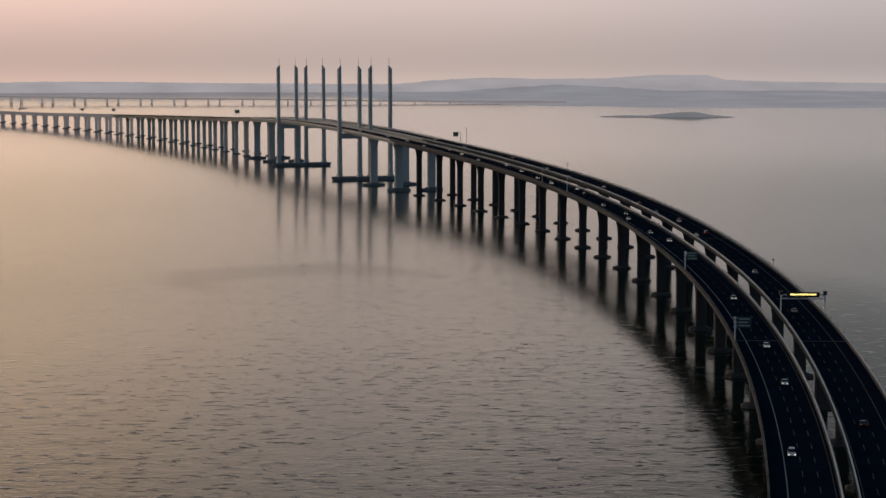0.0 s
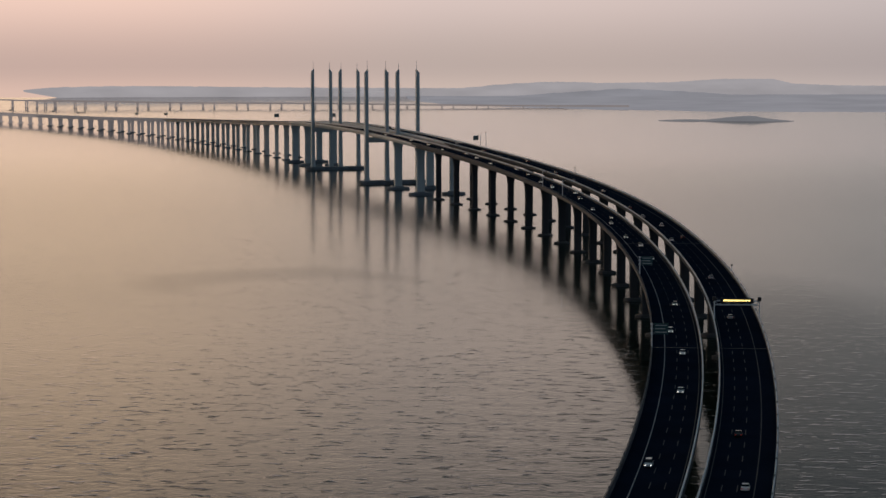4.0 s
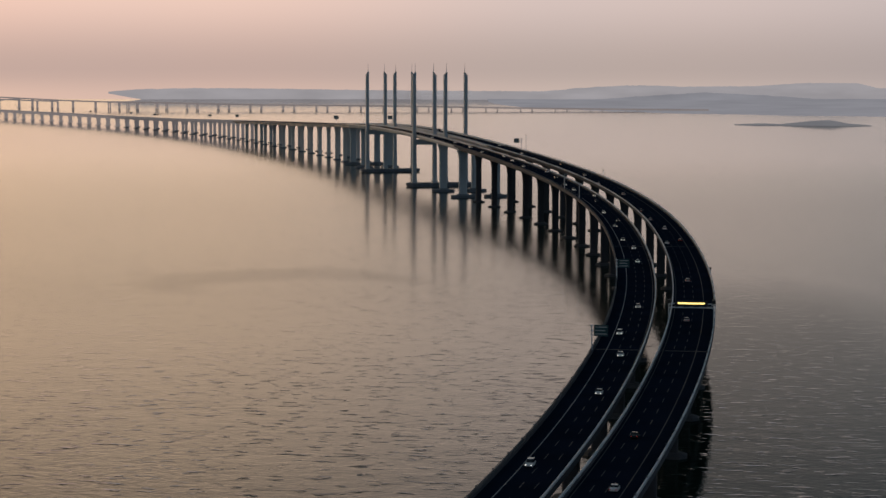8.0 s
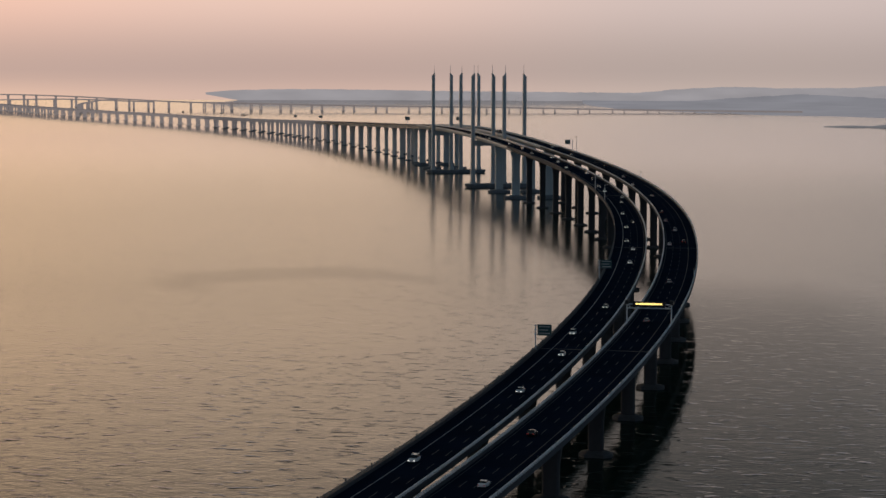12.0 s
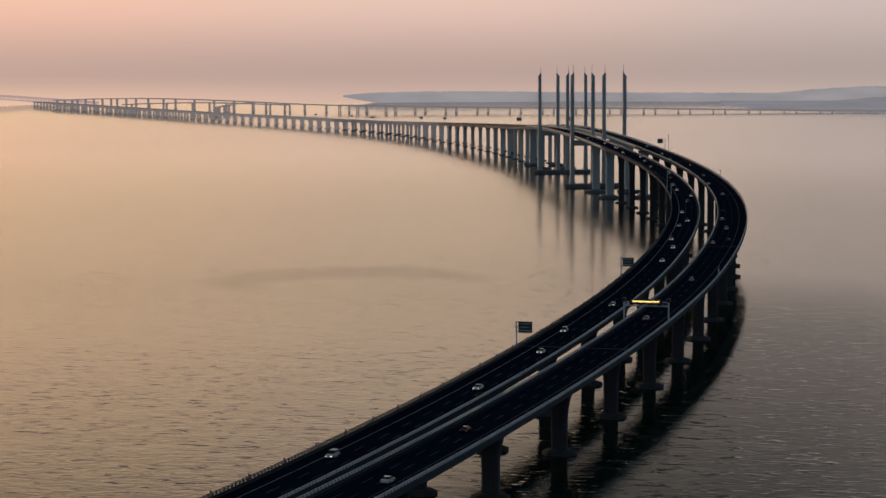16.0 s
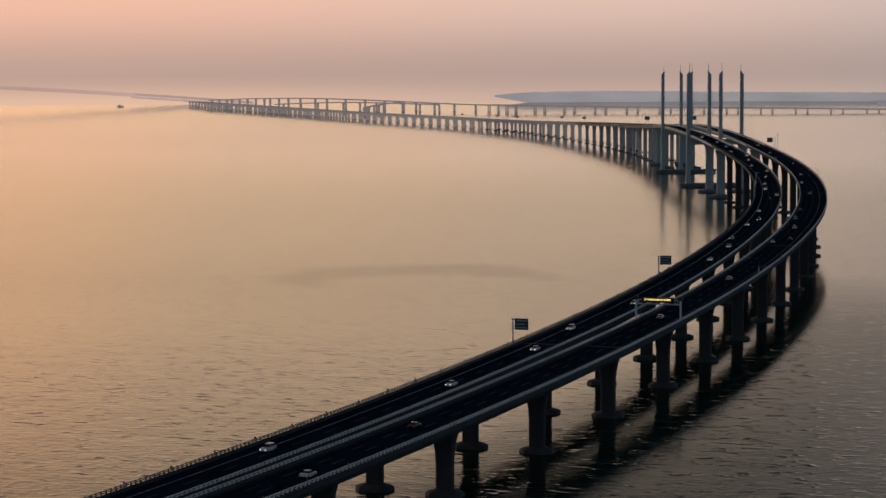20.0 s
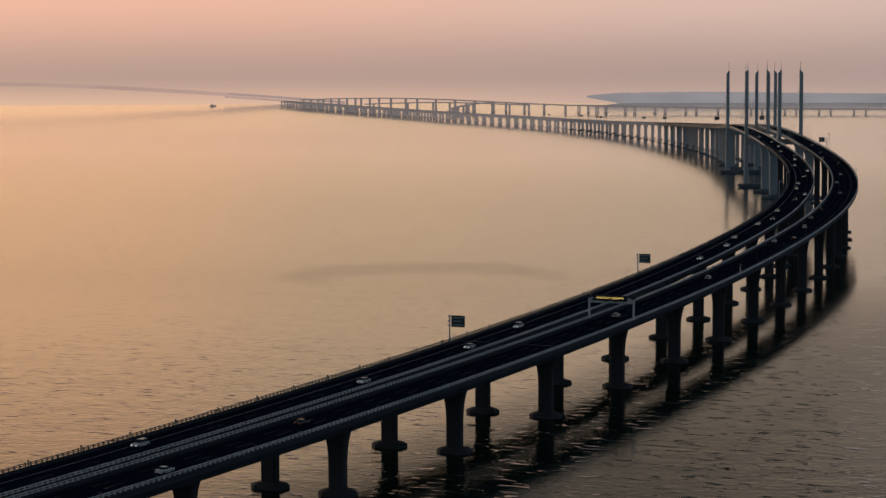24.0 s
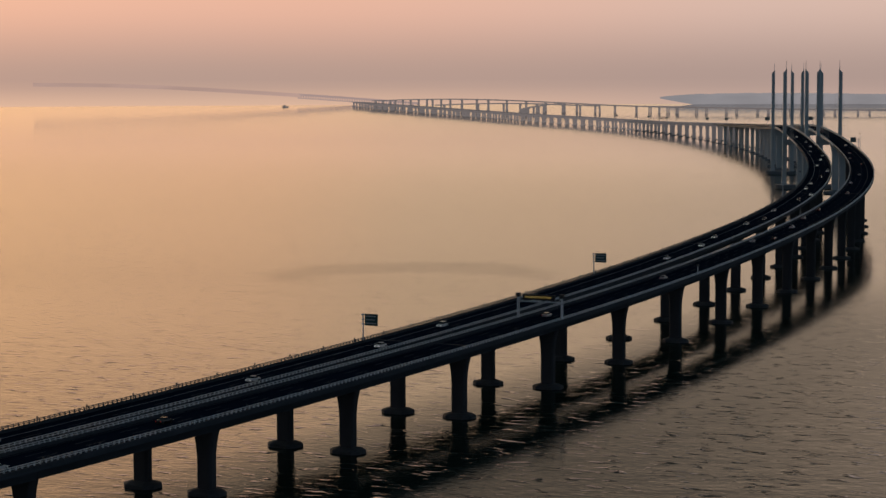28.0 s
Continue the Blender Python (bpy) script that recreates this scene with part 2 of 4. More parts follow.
# wave normals are tipped towards the camera, to fit reflections to its view
_lean = _nt.nodes.new("ShaderNodeValToRGB")
while len(_lean.color_ramp.elements) < 5:
    _lean.color_ramp.elements.new(0.5)
for _e, (_at, _v) in zip(_lean.color_ramp.elements, [(0.11, 0.0), (0.20, 0.019), (0.30, 0.026), (0.46, 0.015), (0.90, 0.006)]):
    _e.position, _e.color = _at, (_v, _v, _v, 1)
_part = _nt.nodes.new("ShaderNodeMath")
_part.operation = "DIVIDE"
_part.inputs[1].default_value = 5000
_nt.links.new(_far.outputs["Value"], _part.inputs[0])
_nt.links.new(_part.outputs[0], _lean.inputs[0])
_face = _nt.nodes.new("ShaderNodeVectorMath")
_face.operation = "SCALE"
_face.inputs[0].default_value = (0.3, -0.95, 0)
# tipped further by the bridge, to darken the water as viewed
_heel = _nt.nodes.new("ShaderNodeValToRGB")
while len(_heel.color_ramp.elements) < 4:
    _heel.color_ramp.elements.new(0.5)
for _e, (_at, _v) in zip(_heel.color_ramp.elements, [(0.30, 0.0), (0.36, 0.05), (0.46, 0.046), (0.60, 0.007)]):
    _e.position, _e.color = _at, (_v, _v, _v, 1)
_nt.links.new(_ring.outputs[0], _heel.inputs[0])
_most = _nt.nodes.new("ShaderNodeMath")
_most.operation = "MAXIMUM"
_nt.links.new(_lean.outputs[0], _most.inputs[0])
_near = _nt.nodes.new("ShaderNodeMath")
_near.operation = "MULTIPLY"
_nt.links.new(_heel.outputs[0], _near.inputs[0])
_nt.links.new(_south.outputs[0], _near.inputs[1])
_nt.links.new(_near.outputs[0], _most.inputs[1])
_nt.links.new(_most.outputs[0], _face.inputs["Scale"])
_tip = _nt.nodes.new("ShaderNodeVectorMath")
_tip.operation = "ADD"
_nt.links.new(_geo.outputs["Normal"], _tip.inputs[0])
_nt.links.new(_face.outputs[0], _tip.inputs[1])
_unit = _nt.nodes.new("ShaderNodeVectorMath")
_unit.operation = "NORMALIZE"
_nt.links.new(_tip.outputs[0], _unit.inputs[0])


def wave(scale, stretch, height, prev, detail=3.0):
    mp = _nt.nodes.new("ShaderNodeMapping")
    mp.inputs["Rotation"].default_value = (0, 0, radians(stretch[1]))
    mp.inputs["Scale"].default_value = (scale, scale * stretch[0], scale)
    _nt.links.new(_geo.outputs["Position"], mp.inputs["Vector"])
    n = _nt.nodes.new("ShaderNodeTexNoise")
    n.inputs["Scale"].default_value = 1.0
    n.inputs["Detail"].default_value = detail
    n.inputs["Roughness"].default_value = 0.5
    _nt.links.new(mp.outputs[0], n.inputs["Vector"])
    bp = _nt.nodes.new("ShaderNodeBump")
    bp.inputs["Distance"].default_value = height
    _nt.links.new(_mild.outputs[0], bp.inputs["Strength"])
    _nt.links.new(n.outputs["Fac"], bp.inputs["Height"])
    _nt.links.new(prev, bp.inputs["Normal"])
    return bp.outputs[0]


ripples = wave(0.9, (1.9, 6), 0.035, wave(0.36, (1.5, -14), 0.1, wave(0.05, (1.5, 15), 0.17, _unit.outputs[0]), 2.0), 2.0)
# scattered steeper wavelets
_mp = _nt.nodes.new("ShaderNodeMapping")
_mp.inputs["Rotation"].default_value = (0, 0, radians(12))
_mp.inputs["Scale"].default_value = (0.16, 0.4, 0.2)
_nt.links.new(_geo.outputs["Position"], _mp.inputs["Vector"])
_nz = _nt.nodes.new("ShaderNodeTexNoise")
_nz.inputs["Scale"].default_value, _nz.inputs["Detail"].default_value = 1.0, 1.5
_nt.links.new(_mp.outputs[0], _nz.inputs["Vector"])
_cut = _nt.nodes.new("ShaderNodeMapRange")
_cut.inputs[1].default_value, _cut.inputs[2].default_value = 0.61, 0.8
_nt.links.new(_nz.outputs["Fac"], _cut.inputs[0])
_bp = _nt.nodes.new("ShaderNodeBump")
_bp.inputs["Distance"].default_value = 0.4
_nt.links.new(_calm.outputs[0], _bp.inputs["Strength"])
_nt.links.new(_cut.outputs[0], _bp.inputs["Height"])
_nt.links.new(ripples, _bp.inputs["Normal"])
_nt.links.new(_bp.outputs[0], _b.inputs["Normal"])


def blot(cx, cy, wide, deep, turn, inner, outer):
    """A soft mask on the water: 1 inside an ellipse at (cx, cy), 0 outside."""
    mp = _nt.nodes.new("ShaderNodeMapping")
    mp.vector_type = "TEXTURE"
    mp.inputs["Location"].default_value = (cx, cy, 0)
    mp.inputs["Rotation"].default_value = (0, 0, radians(turn))
    mp.inputs["Scale"].default_value = (wide, deep, 1e5)
    wob = _nt.nodes.new("ShaderNodeTexNoise")
    wob.inputs["Scale"].default_value, wob.inputs["Detail"].default_value = 0.02, 3
    _nt.links.new(_geo.outputs["Position"], wob.inputs["Vector"])
    mul = _nt.nodes.new("ShaderNodeVectorMath")
    mul.operation = "MULTIPLY_ADD"
    mul.inputs[1].default_value = (26, 26, 0)
    _nt.links.new(wob.outputs["Color"], mul.inputs[0])
    _nt.links.new(_geo.outputs["Position"], mul.inputs[2])
    _nt.links.new(mul.outputs[0], mp.inputs["Vector"])
    ln = _nt.nodes.new("ShaderNodeVectorMath")
    ln.operation = "LENGTH"
    _nt.links.new(mp.outputs[0], ln.inputs[0])
    mr = _nt.nodes.new("ShaderNodeMapRange")
    mr.interpolation_type = "SMOOTHSTEP"
    mr.inputs[1].default_value, mr.inputs[2].default_value = inner, outer
    mr.inputs[3].default_value, mr.inputs[4].default_value = 1, 0
    _nt.links.new(ln.outputs["Value"], mr.inputs[0])
    return mr.outputs[0]


# a current line drifts over the open water: ruffled and duller than the rest
_arc = blot(-58, 1000, 78, 78, 0, 0.75, 1.1)
_hole = blot(-30, 955, 80, 76, 0, 0.6, 1.05)
_sub = _nt.nodes.new("ShaderNodeMath")
_sub.operation, _sub.use_clamp = "SUBTRACT", True
_nt.links.new(_arc, _sub.inputs[0])
_nt.links.new(_hole, _sub.inputs[1])
_rgh = _nt.nodes.new("ShaderNodeMapRange")
_rgh.inputs[3].default_value, _rgh.inputs[4].default_value = 0.0, 0.045
_nt.links.new(_sub.outputs[0], _rgh.inputs[0])
# roughness grows from the near piers out, set to suit reflections in view
_sxyz = _nt.nodes.new("ShaderNodeSeparateXYZ")
_nt.links.new(_geo.outputs["Position"], _sxyz.inputs[0])
_reach = _nt.nodes.new("ShaderNodeMath")
_reach.operation, _reach.use_clamp = "DIVIDE", True
_reach.inputs[1].default_value = 5000
_nt.links.new(_sxyz.outputs[1], _reach.inputs[0])
_ramp_rough = _nt.nodes.new("ShaderNodeValToRGB")
_ramp_rough.color_ramp.interpolation = "EASE"
while len(_ramp_rough.color_ramp.elements) < 5:
    _ramp_rough.color_ramp.elements.new(0.5)
for _e, (_at, _v) in zip(_ramp_rough.color_ramp.elements, [(0.06, 0.02), (0.12, 0.03), (0.19, 0.13), (0.34, 0.14), (0.52, 0.1)]):
    _e.position, _e.color = _at, (_v, _v, _v, 1)
_nt.links.new(_reach.outputs[0], _ramp_rough.inputs[0])
_all = _nt.nodes.new("ShaderNodeMath")
_all.operation = "ADD"
_nt.links.new(_ramp_rough.outputs[0], _all.inputs[0])
_nt.links.new(_rgh.outputs[0], _all.inputs[1])
# rougher outside the curve, to dull the water as viewed
_rough_sum = _nt.nodes.new("ShaderNodeMath")
_rough_sum.operation = "MULTIPLY_ADD"
_rough_sum.inputs[1].default_value = 0.07
_lane = _nt.nodes.new("ShaderNodeMapRange")
_lane.interpolation_type = "SMOOTHSTEP"
_lane.inputs[1].default_value, _lane.inputs[2].default_value = 0.5, 0.7
_nt.links.new(_ring.outputs[0], _lane.inputs[0])
_outside = _nt.nodes.new("ShaderNodeMath")
_outside.operation = "MULTIPLY"
_nt.links.new(_lane.outputs[0], _outside.inputs[0])
_nt.links.new(_south.outputs[0], _outside.inputs[1])
_nt.links.new(_outside.outputs[0], _rough_sum.inputs[0])
_nt.links.new(_all.outputs[0], _rough_sum.inputs[2])
_nt.links.new(_rough_sum.outputs[0], _b.inputs["Roughness"])

# ---------------------------------------------------------------- the bridge's line
# Headings in degrees to the right of +y along the axis, by chainage in metres.
HEADINGS = [(-360, 12.5), (-300, 11.62), (-50, 5.48), (200, -0.11), (450, -3.6), (700, -10.35), (950, -16.48),
            (1200, -17.46), (1450, -16.35), (1700, -16.91), (2000, -20.62), (2500, -24.61), (3100, -30.86),
            (3800, -36.2), (4500, -34.5), (26000, -33.5)]
LEVELS = [(-400, 14.9), (-300, 16.45), (-150, 18.9), (0, 21.4), (120, 23.4), (240, 25.5), (400, 28.3), (600, 32.0), (800, 36.2),
          (1050, 42.5), (1170, 45.8), (1250, 47.4), (1400, 48.6), (1550, 47.8), (1700, 44.8), (1900, 39.4), (2400, 30.3), (2960, 20.8),
          (3300, 18.2), (3900, 16.5), (26000, 16.5)]
SPREAD = [(-400, 8.7), (-150, 9.24), (0, 9.8), (120, 10.5), (240, 11.0), (400, 11.75), (600, 12.7), (800, 13.4), (1050, 14.0),
          (1300, 14.3), (1560, 14.3), (2000, 10.8), (26000, 10.8)]
SHIFT = [(-400, 3.6), (-300, 3.3), (-150, 2.7), (0, 2.6), (120, 3.1), (240, 3.3), (400, 2.1), (600, -1.2), (800, -2.0), (1050, -0.7), (1200, 0.0), (26000, 0.0)]
STEP = 4.0
_s = np.arange(-360, 26001, STEP)


def eased(table, s, width):
    """Table values along s, rounded off over the given length."""
    k = np.linspace(-width, width, 21)
    xs, ys = np.array(table).T
    return sum(np.interp(s + d, xs, ys) for d in k) / len(k)


_h = np.radians(eased(HEADINGS, _s, 90))
_z = eased(LEVELS, _s, 110)
_w = eased(SPREAD, _s, 120)
_x = np.concatenate([[0], np.cumsum(np.sin(_h[:-1]) * STEP)])
_y = np.concatenate([[0], np.cumsum(np.cos(_h[:-1]) * STEP)])
_i0 = int(360 / STEP)
_x += 102.79 - _x[_i0]
_y += 594.13 - _y[_i0]
_lat = eased(SHIFT, _s, 80)
_x += _lat * np.cos(_h)
_y -= _lat * np.sin(_h)

# The bay past 2.6 km is drawn in gently, so that all of it stays inside the camera's fixed range of 5 km.
MIDST = np.array((230.0, 45.0, 103.0))
_near = np.linspace(2600, 4940, 300)
_swell = 34.0 * ((_near - 2600) / 2350) ** 2.4
_true = 103.0 * _near / (103.0 - _swell)


def drawn_in(v):
    v = np.array(v, float).reshape(-1, 3)
    d = v - MIDST
    r = np.hypot(d[:, 0], d[:, 1])
    r2 = np.where(r > _true[0], np.interp(r, _true, _near), r)
    r2 = np.where(r > _true[-1], _near[-1] + 25 * (1 - np.exp(-(r - _true[-1]) / 2500)), r2)
    return MIDST + d * np.where(r > 1.0, r2 / np.maximum(r, 1.0), 1.0)[:, None]


def station(s, off=0.0, up=0.0):
    """Point at chainage s, off metres to the right of the axis, up metres above the deck."""
    h = np.interp(s, _s, _h)
    return (float(np.interp(s, _s, _x) + off * math.cos(h)), float(np.interp(s, _s, _y) - off * math.sin(h)),
            float(np.interp(s, _s, _z) + up))


def spread(s):
    return float(np.interp(s, _s, _w))


def heading(s):
    return float(np.interp(s, _s, _h))


# ---------------------------------------------------------------- building helpers


def mesh_of(name, verts, faces, mat, smooth=False):
    me = bpy.data.meshes.new(name)
    me.from_pydata([tuple(map(float, v)) for v in verts], [], faces)
    if isinstance(mat, (list, tuple)):
        for k in mat:
            me.materials.append(k)
    else:
        me.materials.append(mat)
    if smooth:
        me.shade_smooth()
    me.update()
    return me


def attach(name, me, parent, label="", at=None):
    ob = new(name, me)
    if at is not None:
        ob.matrix_basis = at
    ob.parent = parent
    if label:
        tagged(ob, label)
    return ob


def part(name, bm, mat, parent, label="", at=None):
    me = bpy.data.meshes.new(name)
    bm.normal_update()
    bm.to_mesh(me)
    bm.free()
    me.materials.append(mat)
    return attach(name, me, parent, label, at)


def sweep(profile, sides, closed=True):
    """Verts and faces of a profile [(off, up)] carried along chainages; sides: [(s, centre offset)]."""
    n, verts, faces = len(profile), [], []
    for s, c in sides:
        verts += [station(s, c + o, u) for o, u in profile]
    m = n if closed else n - 1
    for k in range(len(sides) - 1):
        for j in range(m):
            a, b = k * n + j, k * n + (j + 1) % n
            faces.append((a, b, b + n, a + n))
    if closed:
        faces.append(tuple(range(n - 1, -1, -1)))
        faces.append(tuple((len(sides) - 1) * n + j for j in range(n)))
    return drawn_in(verts), faces


def box(bm, x0, y0, z0, x1, y1, z1, bevel=0.0):
    g = bmesh.ops.create_cube(bm, size=1.0, matrix=Matrix.LocRotScale(((x0 + x1) / 2, (y0 + y1) / 2, (z0 + z1) / 2), None, (x1 - x0, y1 - y0, z1 - z0)))
    if bevel:
        es = list({e for v in g["verts"] for e in v.link_edges})
        bmesh.ops.bevel(bm, geom=es, offset=bevel, segments=2, affect="EDGES", profile=0.5)


def rod(bm, a, b, r, seg=8, r2=None):
    a, b = Vector(a), Vector(b)
    m = Matrix.Translation((a + b) / 2) @ (b - a).to_track_quat("Z", "Y").to_matrix().to_4x4()
    bmesh.ops.create_cone(bm, cap_ends=True, segments=seg, radius1=r, radius2=r if r2 is None else r2, depth=(b - a).length, matrix=m)


def lofted(rings):
    """Verts and faces through rings of equal length, capped."""
    n = len(rings[0])
    verts = [p for ring in rings for p in ring]
    faces = [(k * n + j, k * n + (j + 1) % n, (k + 1) * n + (j + 1) % n, (k + 1) * n + j) for k in range(len(rings) - 1) for j in range(n)]
    faces += [tuple(range(n - 1, -1, -1)), tuple((len(rings) - 1) * n + j for j in range(n))]
    return verts, faces


def chamfered(w, l, c, z):
    """Ring of a chamfered rectangle, w across and l along."""
    a, b = w / 2, l / 2
    return [(-a + c, -b, z), (a - c, -b, z), (a, -b + c, z), (a, b - c, z), (a - c, b, z), (-a + c, b, z), (-a, b - c, z), (-a, -b + c, z)]


# ---------------------------------------------------------------- water
rings = np.concatenate([np.array([0.0, 60, 150, 300, 600, 1000, 1500, 2200, 2600]), np.linspace(3200, 7300, 38)])
SPOKES = 144
SEA = 1.1                          # raised so the pile caps meet the water in the camera's view
wv = [(MIDST[0], MIDST[1], SEA)]
for r in rings[1:]:
    for k in range(SPOKES):
        a = 2 * math.pi * k / SPOKES
        wv.append((MIDST[0] + r * math.cos(a), MIDST[1] + r * math.sin(a), SEA))
wf = [(0, 1 + k, 1 + (k + 1) % SPOKES) for k in range(SPOKES)]
for i in range(len(rings) - 2):
    for k in range(SPOKES):
        a, b = 1 + i * SPOKES + k, 1 + i * SPOKES + (k + 1) % SPOKES
        wf.append((a, a + SPOKES, b + SPOKES, b))
water = new("water", mesh_of("water", drawn_in(wv), wf, M_WATER, smooth=True))
tagged(water, "calm rippled bay water reflecting a peach dusk sky", "water", kind="structure")

# ---------------------------------------------------------------- distant land


def coast(name, line, mat, label, depth, seed, rough=6.0):
    """A low land mass: a shore line [(x, y, height)] with a rounded, uneven crest behind it."""
    line = np.array(line, float)
    t = np.linspace(0, len(line) - 1, 160)
    P = np.stack([np.interp(t, np.arange(len(line)), line[:, k]) for k in range(3)], 1)
    k = np.ones(9) / 9
    for c in range(3):
        P[4:-4, c] = np.convolve(P[:, c], k, "valid")
    verts, faces, rows = [], [], (0.0, 0.08, 0.3, 0.6, 1.0)
    for i, (x, y, h) in enumerate(P):
        d = Vector((x - MIDST[0], y - MIDST[1], 0)).normalized()
        for f in rows:
            rise = 0 if f in (0.0,) else (0.35 if f == 0.08 else 0.75 if f == 0.3 else 1.0 if f == 0.6 else 0.6)
            n = noise.noise(Vector((x / 130, y / 130, seed + f))) * rough + noise.noise(Vector((x / 35, y / 35, seed + 3 * f))) * rough * 0.4
            z = -2.0 if f == 0 else max(0.5, h * rise + n * min(1, h / 18))
            verts.append((x + d.x * depth * f, y + d.y * depth * f, z))
    m = len(rows)
    for i in range(len(P) - 1):
        for j in range(m - 1):
            a = i * m + j
            faces.append((a, a + m, a + m + 1, a + 1))
    ob = new(name, mesh_of(name, drawn_in(verts), faces, mat, smooth=True))
    return tagged(ob, label, "land", kind="structure")


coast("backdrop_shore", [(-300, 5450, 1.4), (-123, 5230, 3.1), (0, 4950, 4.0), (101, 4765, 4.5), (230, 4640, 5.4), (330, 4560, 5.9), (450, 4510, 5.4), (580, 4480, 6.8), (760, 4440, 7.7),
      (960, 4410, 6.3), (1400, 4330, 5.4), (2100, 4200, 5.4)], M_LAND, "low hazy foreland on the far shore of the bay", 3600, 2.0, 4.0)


def skyline(name, eye, reach, crest, mat, label, seed, feet=(-1.1, -1.1)):
    """A far range of hills at the edge of sight: crest [(bearing to the right of +y, elevation)] in degrees as seen from eye; it sinks behind the bay."""
    crest = np.array(crest, float)
    b = np.linspace(crest[0, 0], crest[-1, 0], 220)
    e = np.interp(b, crest[:, 0], crest[:, 1])
    e[3:-3] = np.convolve(e, np.ones(7) / 7, "valid")
    verts, faces = [], []
    for k, (bb, ee) in enumerate(zip(b, e)):
        ends = min(1.0, k / 12, (len(b) - 1 - k) / 12)
        ee += ends * (0.018 * noise.noise(Vector((bb * 3, seed, 0))) + 0.012 * noise.noise(Vector((bb * 11, seed, 2))))
        for f, rise in ((0, 0.0), (9, 0.5), (18, 0.9), (26, 1.0), (34, 0.7)):
            d = reach + f
            foot = float(np.interp(bb, (crest[0, 0], crest[0, 0] + 1.6), feet))
            z = eye[2] + d * math.tan(radians(foot + (ee - foot) * rise))
            verts.append((eye[0] + d * math.sin(radians(bb)), eye[1] + d * math.cos(radians(bb)), z))
    for i in range(len(b) - 1):
        for j in range(4):
            a = i * 5 + j
            faces.append((a, a + 5, a + 6, a + 1))
    return tagged(new(name, mesh_of(name, verts, faces, mat, smooth=True)), label, "land", kind="structure")


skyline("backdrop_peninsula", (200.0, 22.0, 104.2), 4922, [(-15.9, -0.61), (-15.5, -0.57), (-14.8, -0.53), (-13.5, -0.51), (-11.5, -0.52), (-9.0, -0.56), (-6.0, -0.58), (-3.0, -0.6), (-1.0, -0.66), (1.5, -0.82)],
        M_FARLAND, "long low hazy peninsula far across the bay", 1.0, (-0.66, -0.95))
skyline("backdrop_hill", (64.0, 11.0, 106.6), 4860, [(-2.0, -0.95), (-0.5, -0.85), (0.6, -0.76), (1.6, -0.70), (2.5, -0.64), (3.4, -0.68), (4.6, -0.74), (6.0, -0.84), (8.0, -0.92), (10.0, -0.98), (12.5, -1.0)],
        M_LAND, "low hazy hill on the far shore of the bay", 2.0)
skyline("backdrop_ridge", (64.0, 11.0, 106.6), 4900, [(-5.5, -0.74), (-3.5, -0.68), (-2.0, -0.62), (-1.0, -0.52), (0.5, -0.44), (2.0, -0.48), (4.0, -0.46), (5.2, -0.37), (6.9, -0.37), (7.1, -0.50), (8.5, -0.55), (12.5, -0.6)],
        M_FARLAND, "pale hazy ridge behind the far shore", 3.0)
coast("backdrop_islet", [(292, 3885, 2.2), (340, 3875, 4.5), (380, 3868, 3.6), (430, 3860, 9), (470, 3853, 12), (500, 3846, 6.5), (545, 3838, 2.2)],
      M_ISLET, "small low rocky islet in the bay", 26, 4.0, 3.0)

# ---------------------------------------------------------------- bridge: stations of the supports
NEAR_PIERS = [-339 + 60 * k for k in range(13)]                     # up to chainage 381
NEAR_PIERS += [441 + 57.8 * k for k in range(11)]                   # 441 to 1019
BIG_PIERS = [1080.0, 1160.0, 1584.0, 1664.0]
TOWERS = [1242.0, 1502.0]
FAR_PIERS = [1664 + 60.0 * k for k in range(1, 81)]
DECK_HALF = 7.65
SUPPORTS = NEAR_PIERS + BIG_PIERS[:2] + TOWERS + BIG_PIERS[2:] + FAR_PIERS

GIRDER = [(-DECK_HALF, 0.0), (-DECK_HALF, -0.45), (-4.4, -0.95), (-3.4, -3.3), (3.4, -3.3), (4.4, -0.95), (DECK_HALF, -0.45), (DECK_HALF, 0.0)]
PARAPET = [(-0.25, 0.0), (-0.17, 0.85), (0.17, 0.85), (0.25, 0.0)]


def spanned(s0, s1, side, off=0.0, step=12.0):
    n = max(2, int(math.ceil((s1 - s0) / step)) + 1)
    return [(s, side * spread(s) + off) for s in np.linspace(s0, s1, n)]


# one pier, in local metres: x across the deck, y along it; its head flares under the girder
def pier_mesh(height, mat=M_PIER):
    R = []
    for z, w in ((0, 4.2), (height - 8.0, 4.2), (height - 6.0, 4.35), (height - 4.0, 4.75), (height - 2.2, 5.35), (height - 0.9, 6.0), (height - 0.2, 6.5), (height, 6.55)):
        R.append(chamfered(w, 2.6 if z < height - 3 else 2.7, 0.45, z))
    return mesh_of("pier", *lofted(R), mat)


